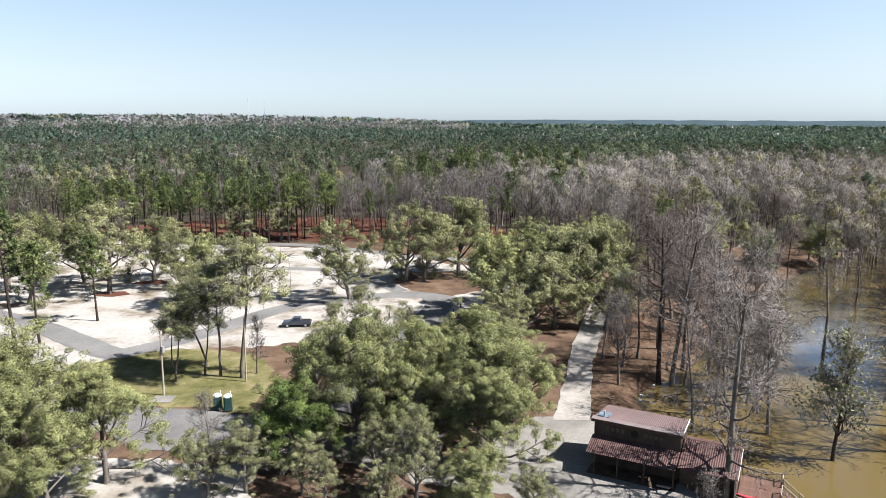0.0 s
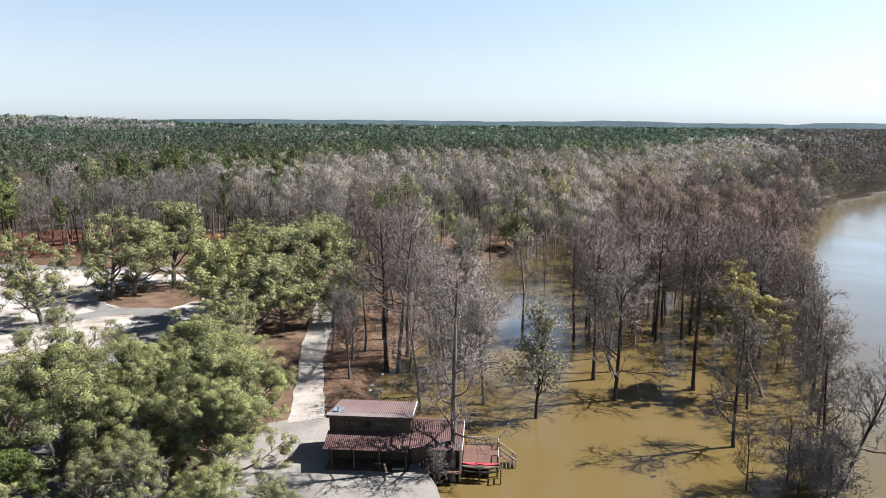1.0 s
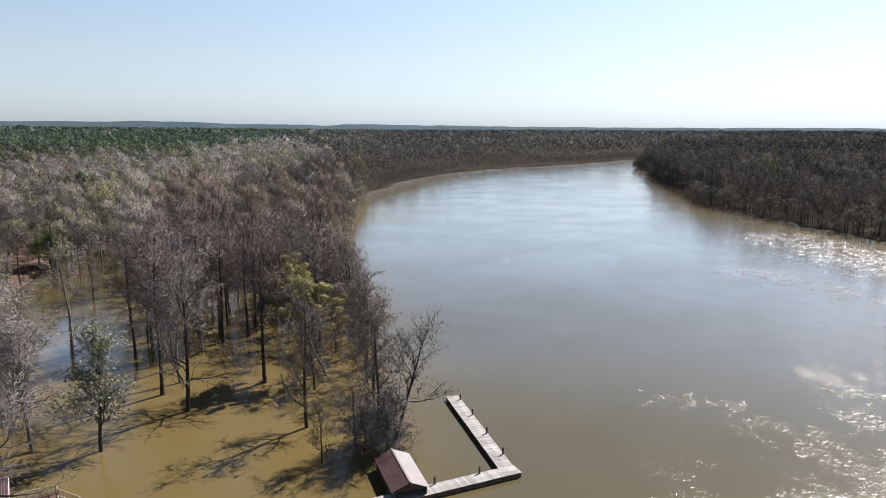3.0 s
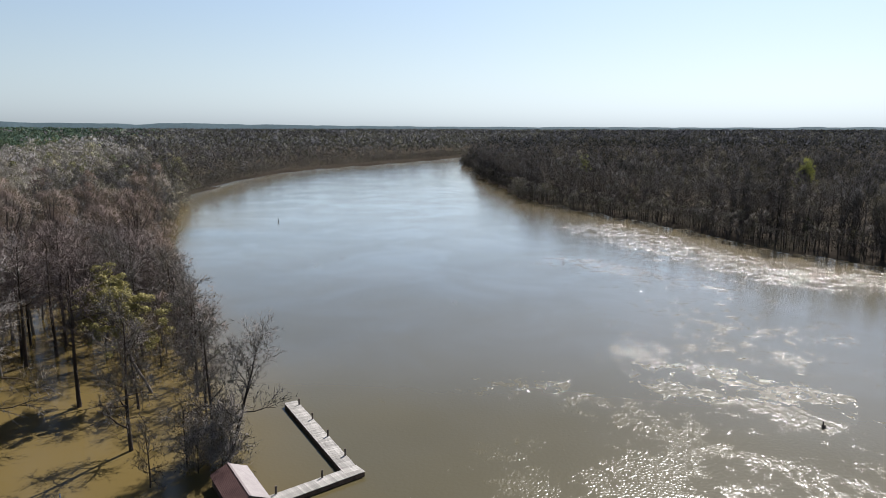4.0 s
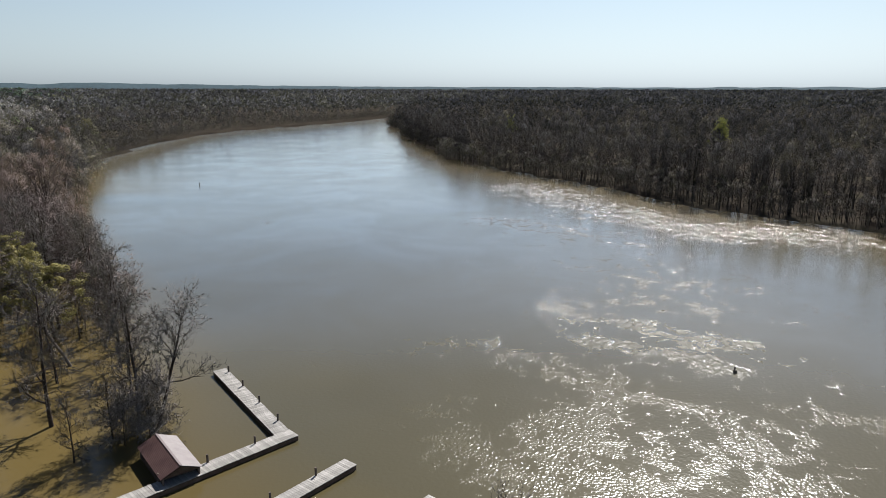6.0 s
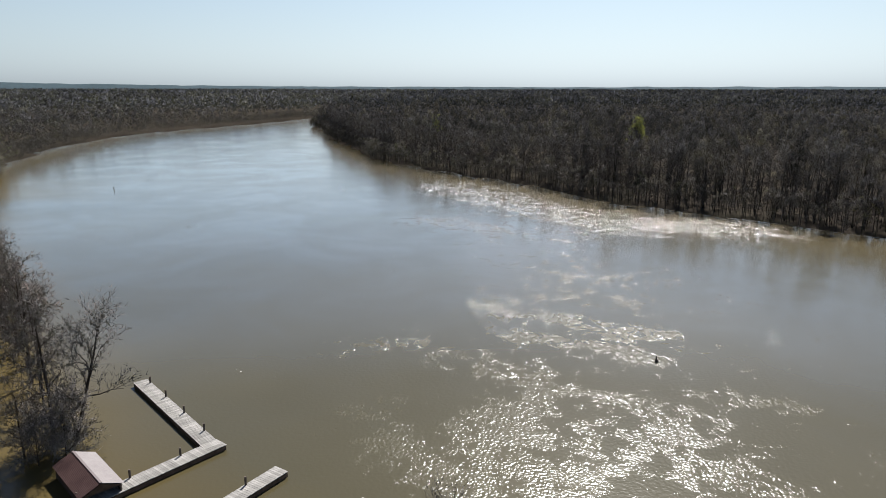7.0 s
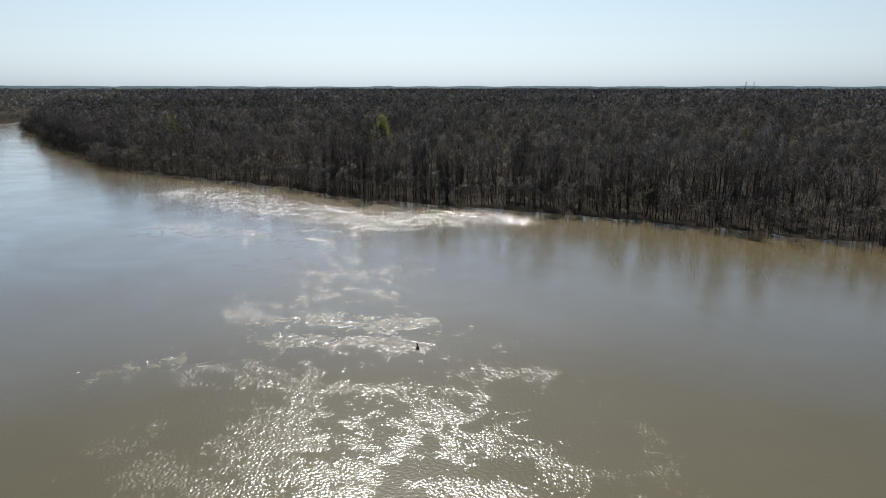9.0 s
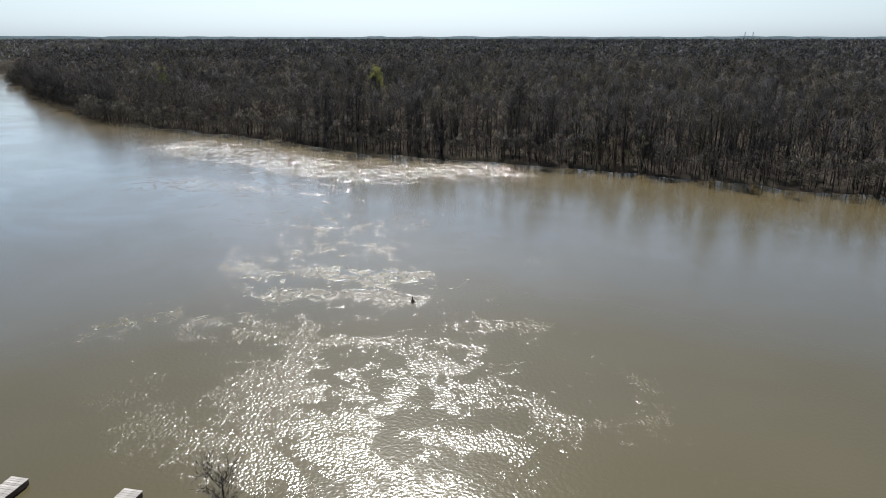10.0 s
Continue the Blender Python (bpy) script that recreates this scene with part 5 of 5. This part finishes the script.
def boat_shed():
    root = thing("boat_shed", pose(60.2, 41.45, 0, 0, 0, 49.1), "low boat shed with a gabled red metal roof in water", "shed")
    L, W, E, R = 4.22, 2.13, 1.4, 2.3
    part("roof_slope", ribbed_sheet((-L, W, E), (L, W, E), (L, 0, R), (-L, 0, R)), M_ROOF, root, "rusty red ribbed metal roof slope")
    # The sun-facing slope gets the paler metal to look sunlit.
    part("roof_slope", ribbed_sheet((-L, -W, E), (L, -W, E), (L, 0, R), (-L, 0, R)), M_ROOF_PALE_SUNLIT, root, "pinkish ribbed metal roof slope, coloured pale as sunlit")
    part("ridge_cap", box((0, 0, R + 0.03), (2 * L, 0.22, 0.04)), M_ROOF_PALE_SUNLIT, root)
    for x in (-L + 0.15, L - 0.15):
        bm = bmesh.new()
        for s in (-1, 1):
            vs = [bm.verts.new(p) for p in ((x + s * 0.05, -W + 0.25, E - 0.1), (x + s * 0.05, W - 0.25, E - 0.1), (x + s * 0.05, 0, R - 0.16))]
            bm.faces.new(vs)
        bm.verts.ensure_lookup_table()
        for i in range(3):
            j = (i + 1) % 3
            bm.faces.new([bm.verts[k] for k in (i, j, 3 + j, 3 + i)])
        bmesh.ops.recalc_face_normals(bm, faces=bm.faces[:])
        part("gable", bm, M_DARKWOOD, root)
    for s in (-1, 1):
        part("wall", box((0, s * (W - 0.3), E / 2 - 0.5), (2 * L - 0.4, 0.1, E + 0.75)), M_DARKWOOD, root)
    for x in (-L + 0.2, L - 0.2):
        for s in (-1, 1):
            part("post", rod((x, s * (W - 0.3), -1.2), (x, s * (W - 0.3), E), 0.1), M_PILING, root)


boat_shed()


LODGE = pose(16.0, 72.4, 1.5, 0, 0, -28.0)


def lodge():
    """Brown lodge: a low porch roof, a taller block behind with a sign band, a lower wing and a deck towards the water."""
    root = thing("lodge", LODGE, "brown wooden riverside lodge with rusty red ribbed metal roofs", "building")
    E, U = 2.7, 5.5
    part("porch_roof", ribbed_sheet((0, 0, E), (9.75, 0, E), (9.75, 2.9, E + 0.9), (0, 2.9, E + 0.9)), M_ROOF, root, "rusty red ribbed porch roof")
    part("wing_roof", ribbed_sheet((9.8, 0.9, E), (15.8, 0.9, E), (15.8, 5.4, E + 1.5), (9.8, 5.4, E + 1.5)), M_ROOF, root, "rusty red ribbed wing roof with branch shadows")
    part("wing_roof_back", ribbed_sheet((9.8, 8.6, E + 0.4), (15.8, 8.6, E + 0.4), (15.8, 5.45, E + 1.5), (9.8, 5.45, E + 1.5)), M_ROOF, root)
    part("upper_roof", ribbed_sheet((-0.2, 2.9, U), (9.95, 2.9, U), (9.7, 7.9, U - 0.1), (0.4, 7.9, U - 0.1)), M_ROOF_PALE, root, "faded pinkish ribbed upper roof")
    part("fascia", box((4.88, 2.85, U - 0.17), (10.2, 0.08, 0.3)), M_DARKWOOD, root)
    part("ridge_cap", box((4.88, 3.18, U + 0.05), (10.2, 0.75, 0.03), pose(0, 0, 0, 5, 0, 0)), M_ROOF_PALE_SUNLIT, root, "pale folded metal strip along the roof's front edge")
    band = part("upper_wall", box((4.88, 3.3, U / 2), (9.6, 0.16, U - 0.2)), M_SIDING, root, "weathered siding with faded lettering and a round emblem")
    for x in (1.6, 2.2, 2.8, 3.35, 5.95, 6.5, 7.05, 7.6):
        part("letter_bar", box((x, 3.21, U - 1.05), (0.32, 0.03, 0.42)), M_SIGN, band)
    part("emblem", rod((4.7, 3.22, U - 1.05), (4.7, 3.17, U - 1.05), 0.42, sides=20), M_BLACK, band, "round black emblem")
    part("side_wall", box((0.2, 5.6, U / 2 - 0.05), (0.16, 4.4, U - 0.3)), M_SIDING, root)
    part("side_wall", box((9.6, 5.6, U / 2 - 0.05), (0.16, 4.4, U - 0.3)), M_SIDING, root)
    part("back_wall", box((4.9, 7.75, U / 2 - 0.1), (9.3, 0.16, U - 0.3)), M_SIDING, root)
    part("wing_wall", box((15.55, 5.0, E / 2 - 0.6), (0.14, 6.8, E + 1.5)), M_DARKWOOD, root)
    part("wing_wall", box((12.7, 2.6, E / 2 - 0.3), (5.7, 0.14, E + 1.1)), M_DARKWOOD, root)
    part("wing_wall", box((12.7, 8.3, E / 2 - 0.6), (5.7, 0.14, E + 1.6)), M_DARKWOOD, root)
    # Dark sheet added over the concrete so the porch shade looks deeper.
    part("porch_deck", box((4.9, 1.75, 0.03), (9.6, 2.9, 0.12), bevel=0.01), M_DARKWOOD, root, "dark sheet deepening the shade under the porch")
    for x in (0.9, 3.5, 6.4, 9.5):
        part("porch_post", box((x, 0.6, E / 2 - 0.15), (0.16, 0.16, E + 0.3), bevel=0.01), M_DARKWOOD, root)
    for x in (12.6, 15.6):
        part("porch_post", box((x, 1.1, E / 2 - 0.5), (0.16, 0.16, E + 1.0), bevel=0.01), M_RAIL, root)
    part("porch_floor", box((12.7, 1.7, -0.1), (6.0, 1.8, 0.12)), M_DECK, root)
    part("porch_step", box((9.4, -0.35, 0.12), (2.6, 1.0, 0.2), bevel=0.02), M_CONCRETE, root, "pale concrete step")
    part("bench", box((8.6, 0.35, 0.45), (1.4, 0.4, 0.06), bevel=0.01), M_RAIL, root, "pale timber bench")
    part("vent_pipe", rod((1.0, 4.0, U - 0.1), (1.0, 4.0, U + 0.75), 0.11), M_STEEL, root, "short galvanised vent pipe")
    part("tarp", box((0.9, 4.6, U + 0.03), (1.3, 1.5, 0.05), bevel=0.01), M_BLUE_PALE, root, "pale blue patch on the roof corner")
    part("white_trim", box((9.9, 5.4, U - 0.05), (0.06, 5.0, 0.24)), M_WHITE, root, "white painted roof edge")
    part("white_trim", box((15.85, 3.15, E + 0.72), (0.06, 4.7, 0.16), pose(0, 0, 0, 18.4, 0, 0)), M_WHITE, root, "white painted roof edge")
    # deck over the water
    deck = part("deck_frame", box((17.9, 5.6, -0.05), (4.2, 5.2, 0.24)), M_DARKWOOD, root)
    board = None
    for i in range(26):
        y = 3.0 + (i + 0.5) * 0.2
        if board is None:
            board = part("board", box((0, 0, 0), (4.3, 0.185, 0.04)), M_DECK, deck)
            ob = board
        else:
            ob = new("board", board.data)
            ob.parent = deck
        ob.matrix_local = pose(17.9, y, 0.09)
    for x in (16.0, 17.9, 19.8):
        for y in (3.2, 8.0):
            part("deck_pile", box((x, y, -1.4), (0.2, 0.2, 2.6)), M_DARKWOOD, root)

    def rail(a, b):
        a, b = Vector(a), Vector(b)
        d = b - a
        turn = Vector((d.x, d.y, 0)).to_track_quat("X", "Z").to_matrix().to_4x4()
        top = part("railing", rod(a + Vector((0, 0, 0.95)), b + Vector((0, 0, 0.95)), 0.055, sides=6), M_RAIL, root, "pale weathered timber railing")
        part("rail", rod(a + Vector((0, 0, 0.15)), b + Vector((0, 0, 0.15)), 0.045, sides=6), M_RAIL, top)
        n = max(2, int(d.length / 0.16))
        for i in range(n + 1):
            p = a + d * (i / n)
            thick = 0.1 if i % 12 == 0 or i == n else 0.035
            part("baluster", box(p + Vector((0, 0, 0.5)), (thick, thick, 1.0), turn), M_RAIL, top)

    rail((15.8, 8.1, 0.1), (19.9, 8.1, 0.1))
    rail((19.9, 8.1, 0.1), (19.9, 6.9, 0.1))
    rail((20.0, 6.9, 0.1), (22.0, 6.9, -1.4))
    rail((20.0, 5.4, 0.1), (22.0, 5.4, -1.4))
    rail((19.9, 5.4, 0.1), (19.9, 3.1, 0.1))
    for i in range(7):
        part("stair_tread", box((20.1 + i * 0.28, 6.15, -0.1 - i * 0.19), (0.28, 1.4, 0.05)), M_DECK, root)
    return root


lodge()


def kayak(x, y, z, turn, mat, label, L=4.4):
    """A slim hull: a tapered, hollow-topped shell with a raised seat rim."""
    bm, rings = bmesh.new(), []
    for i in range(17):
        f = i / 16
        w = 0.29 * math.sin(math.pi * min(max(f, 0.02), 0.98)) ** 0.6
        lift = 0.16 * abs(2 * f - 1) ** 3
        rings.append([bm.verts.new(((f - 0.5) * L, w * math.cos(a), lift + 0.16 + (0.17 if math.sin(a) < 0 else 0.09) * math.sin(a) * min(1.0, w / 0.2))) for a in np.linspace(0, 2 * math.pi, 12, endpoint=False)])
    for a, b in zip(rings, rings[1:]):
        for j in range(12):
            bm.faces.new((a[j], a[(j + 1) % 12], b[(j + 1) % 12], b[j]))
    bm.faces.new(rings[0])
    bm.faces.new(rings[-1][::-1])
    bmesh.ops.recalc_face_normals(bm, faces=bm.faces[:])
    root = thing("kayak", pose(x, y, z, 0, 0, turn), label, "kayak", "kayaks on the rack")
    part("hull", bm, mat, root)
    rim = bmesh.new()
    for i in range(16):
        a = i * math.pi / 8
        add_box(rim, (0.5 * math.cos(a), 0.2 * math.sin(a), 0.27), (0.2, 0.06, 0.04), Matrix.Rotation(a + math.pi / 2, 4, "Z"))
    part("cockpit_rim", rim, mat, root)


def lodge_point(u, v, z):
    return LODGE @ Vector((u, v, z))


p = lodge_point(17.8, 2.2, -1.0)
rack = thing("kayak_rack", Matrix.Translation(p) @ pose(0, 0, 0, 0, 0, -28), "dark timber kayak rack beside the deck", "rack")
for x in (-2.4, 0.0, 2.4):
    for y in (-0.7, 0.7):
        part("post", box((x, y, 0.1), (0.12, 0.12, 2.3)), M_DARKWOOD, rack)
    for z in (0.35, 1.1):
        part("crossbar", box((x, 0, z), (0.1, 1.5, 0.1)), M_DARKWOOD, rack)
for y, z, mat, lab in [(0.35, 1.15, M_RED, "red plastic kayak on the rack"), (-0.35, 1.15, M_PILING, "dull brown-grey kayak on the rack"), (0.0, 0.4, M_BLACK, "dark kayak on the lower rack")]:
    q = Matrix.Translation(p) @ pose(0, 0, 0, 0, 0, -28) @ Vector((0.0, y, z))
    kayak(q.x, q.y, q.z, -28, mat, lab)


def pickup(x, y, z, turn):
    root = thing("pickup_truck", pose(x, y, z, 0, 0, turn), "dark slate-blue crew-cab pickup parked on white sand", "truck")
    body = bmesh.new()
    profile = [(-2.8, 0.5), (-2.85, 1.0), (-2.75, 1.22), (-0.9, 1.24), (1.25, 1.22), (2.5, 1.12), (2.75, 0.95), (2.8, 0.5)]
    for s in (-0.95, 0.95):
        body.faces.new([body.verts.new((px, s, pz)) for px, pz in profile])
    body.verts.ensure_lookup_table()
    n = len(profile)
    for i in range(n):
        j = (i + 1) % n
        body.faces.new([body.verts[k] for k in (i, j, n + j, n + i)])
    bmesh.ops.recalc_face_normals(body, faces=body.faces[:])
    bmesh.ops.bevel(body, geom=body.edges[:], offset=0.06, segments=2, affect="EDGES")
    part("body", body, M_TRUCK, root)
    cab = bmesh.new()
    low = [(-0.95, -0.88), (1.25, -0.88), (1.25, 0.88), (-0.95, 0.88)]
    high = [(-0.7, -0.72), (0.55, -0.72), (0.55, 0.72), (-0.7, 0.72)]
    vs = [cab.verts.new((a, b, 1.22)) for a, b in low] + [cab.verts.new((a, b, 1.86)) for a, b in high]
    for i in range(4):
        j = (i + 1) % 4
        cab.faces.new([vs[i], vs[j], vs[4 + j], vs[4 + i]])
    cab.faces.new(vs[4:])
    bmesh.ops.recalc_face_normals(cab, faces=cab.faces[:])
    cabin = part("cab", cab, M_GLASS, root, "dark tinted cab windows")
    part("cab_roof", box((-0.08, 0, 1.88), (1.3, 1.5, 0.07), bevel=0.03), M_TRUCK, cabin)
    for a, b in ((1.22, 0.52), (-0.93, -0.68), (0.15, 0.1)):
        for s in (-1, 1):
            part("pillar", rod((a, s * 0.89, 1.2), (b, s * 0.74, 1.88), 0.05, sides=6), M_TRUCK, cabin)
    part("bed", box((-1.85, 0, 1.235), (1.65, 1.55, 0.03)), M_BLACK, root, "black truck bed")
    for px in (-1.75, 1.75):
        for s in (-1, 1):
            wheel = part("wheel", rod((px, s * 0.72, 0.4), (px, s * 0.98, 0.4), 0.4, sides=20), M_BLACK, root)
            part("rim", rod((px, s * 0.97, 0.4), (px, s * 1.0, 0.4), 0.23, sides=14), M_STEEL, wheel)
    for s in (-1, 1):
        part("headlight", box((2.76, s * 0.7, 0.95), (0.12, 0.35, 0.18), bevel=0.02), M_WHITE, root)
    part("bumper", box((2.85, 0, 0.6), (0.15, 1.8, 0.22), bevel=0.03), M_STEEL, root)
    part("bumper", box((-2.88, 0, 0.6), (0.15, 1.8, 0.2), bevel=0.03), M_STEEL, root)


pickup(-28.8, 131.2, 1.53, 186)


def toilet_cabin(x, y, turn):
    root = thing("portable_toilet", pose(x, y, 1.55, 0, 0, turn), "teal plastic portable toilet with a white domed roof", "portable toilet", "portable toilets on the lawn")
    part("base", box((0, 0, 0.08), (1.15, 1.2, 0.16), bevel=0.02), M_BLACK, root)
    part("walls", box((0, 0, 1.1), (1.06, 1.1, 1.95), bevel=0.04), M_TEAL, root)
    part("door", box((0, -0.565, 1.05), (0.75, 0.05, 1.75), bevel=0.02), M_TEAL, root)
    dome = bmesh.new()
    bmesh.ops.create_uvsphere(dome, u_segments=16, v_segments=8, radius=1, matrix=Matrix.Translation((0, 0, 2.05)) @ Matrix.Diagonal((0.62, 0.64, 0.3, 1)))
    part("roof", dome, M_WHITE, root, "white domed roof")
    part("vent", rod((0.38, 0.4, 2.1), (0.38, 0.4, 2.55), 0.06), M_WHITE, root)


toilet_cabin(-31.2, 90.3, 10)
toilet_cabin(-29.7, 90.0, 12)


def utility_pole(x, y, H, label, box_on=True, r=0.16):
    root = thing("utility_pole", pose(x, y, 1.5), label, "pole")
    part("shaft", rod((0, 0, -0.5), (0.1, 0, H), r, r * 0.7, 12), M_POLE, root)
    if box_on:
        part("transformer", rod((0.35, -0.1, H - 3.2), (0.35, -0.1, H - 2.3), 0.24, sides=14), M_STEEL, root, "grey transformer can")
        part("crossarm", box((0.05, 0, H - 0.6), (0.12, 1.4, 0.12)), M_POLE, root)
        for s in (-0.6, 0.0, 0.6):
            part("insulator", rod((0.05, s, H - 0.55), (0.05, s, H - 0.3), 0.05, 0.03), M_WHITE, root)
        part("guy_wire", rod((0.1, 0, H - 3.0), (5.6, -1.0, 0), 0.012, sides=5), M_PILING, root)
    return root


utility_pole(-40.8, 95.5, 9.8, "pale wooden utility pole with a transformer on the lawn")
utility_pole(-30.3, 101.0, 10.4, "slim pale wooden pole among the lawn trees", False, 0.13)
utility_pole(-36, 158.4, 7.4, "slim pale pole on the sand lot", False, 0.09)
slab = thing("concrete_slab", pose(-40.3, 93.8, 1.57), "pale concrete slab at the pole's foot", "slab")
part("slab", box((0, 0, 0.05), (3.0, 2.6, 0.1), bevel=0.02), M_CONCRETE, slab)

bin_ = thing("trash_can", pose(-44.9, 93.4, 1.55), "dark blue wheeled rubbish bin on the lawn's edge", "bin")
part("body", rod((0, 0, 0), (0, 0, 0.95), 0.28, 0.36, 14), M_BLUE, bin_)
part("lid", rod((0, 0, 0.95), (0, 0, 1.06), 0.38, 0.3, 14), M_BLUE, bin_)

for i, (x, y) in enumerate([(2.2, 140.5), (3.8, 144), (6.5, 146), (9, 147.2), (11.5, 148.4), (14, 150.5), (16.5, 153), (19.2, 155.6), (22.4, 157.2), (25.6, 158.4)]):
    b = thing("bollard", pose(x, y, 1.5), "short brown timber bollard beside the sand", "bollard", "bollards along the sand lot")
    part("post", rod((0, 0, -0.3), (0, 0, 1.15), 0.14, 0.13, 10), M_DARKWOOD, b)

marker = thing("channel_marker", pose(98.7, -24.0, 0), "dark marker post leaning in the river current", "marker")
part("post", rod((0, 0, -1), (0.1, 0.1, 0.9), 0.12, 0.1), M_PILING, marker)
part("float", rod((0.02, 0.02, 0.0), (0.04, 0.04, 0.4), 0.28, 0.24, 14), M_PILING, marker)
marker = thing("channel_marker", pose(261.6, 153.2, 0), "dark marker post standing in the river", "marker")
part("post", rod((0, 0, -1), (0, 0, 1.0), 0.16, 0.14), M_PILING, marker)
part("board", box((0, 0, 1.1), (0.45, 0.1, 0.5)), M_PILING, marker)
sign = thing("sign_post", pose(52.9, 58.6, 0, 0, 0, 40), "small blue sign on a post in the floodwater", "sign")
part("post", rod((0, 0, -1), (0, 0, 1.3), 0.04), M_STEEL, sign)
part("plate", box((0, -0.05, 1.35), (0.45, 0.03, 0.6), bevel=0.01), M_BLUE, sign)

for x, y in [(30.0, 99.0), (29.2, 97.2), (33.1, 103.2)]:
    bm = bmesh.new()
    bmesh.ops.create_icosphere(bm, subdivisions=2, radius=0.3)
    for v in bm.verts:
        v.co *= 1 + 0.2 * math.sin(7 * v.co.x + 5 * v.co.y)
        v.co.z *= 0.6
    f = thing("float_bottle", pose(x, y, 0.08), "white plastic jug stranded at the waterline", "debris", "jugs at the waterline")
    part("jug", bm, M_WHITE, f)

for x, y, H in [(-510, 1840, 118), (-470, 1850, 108)]:
    m = thing("radio_mast", pose(x, y, 0), "thin radio mast above the far woods", "mast", "far radio masts")
    part("lattice", rod((0, 0, 0), (0, 0, H), 1.0, 0.6, 4), M_STEEL, m)

for x, y, H in [(3104, -2518, 64), (3086, -2552, 62)]:
    m = thing("stack", pose(x, y, 0), "pale distant works chimney above the woods", "chimney", "far works chimneys")
    part("shaft", rod((0, 0, 0), (0, 0, H), 2.2, 1.7, 12), M_WHITE, m)
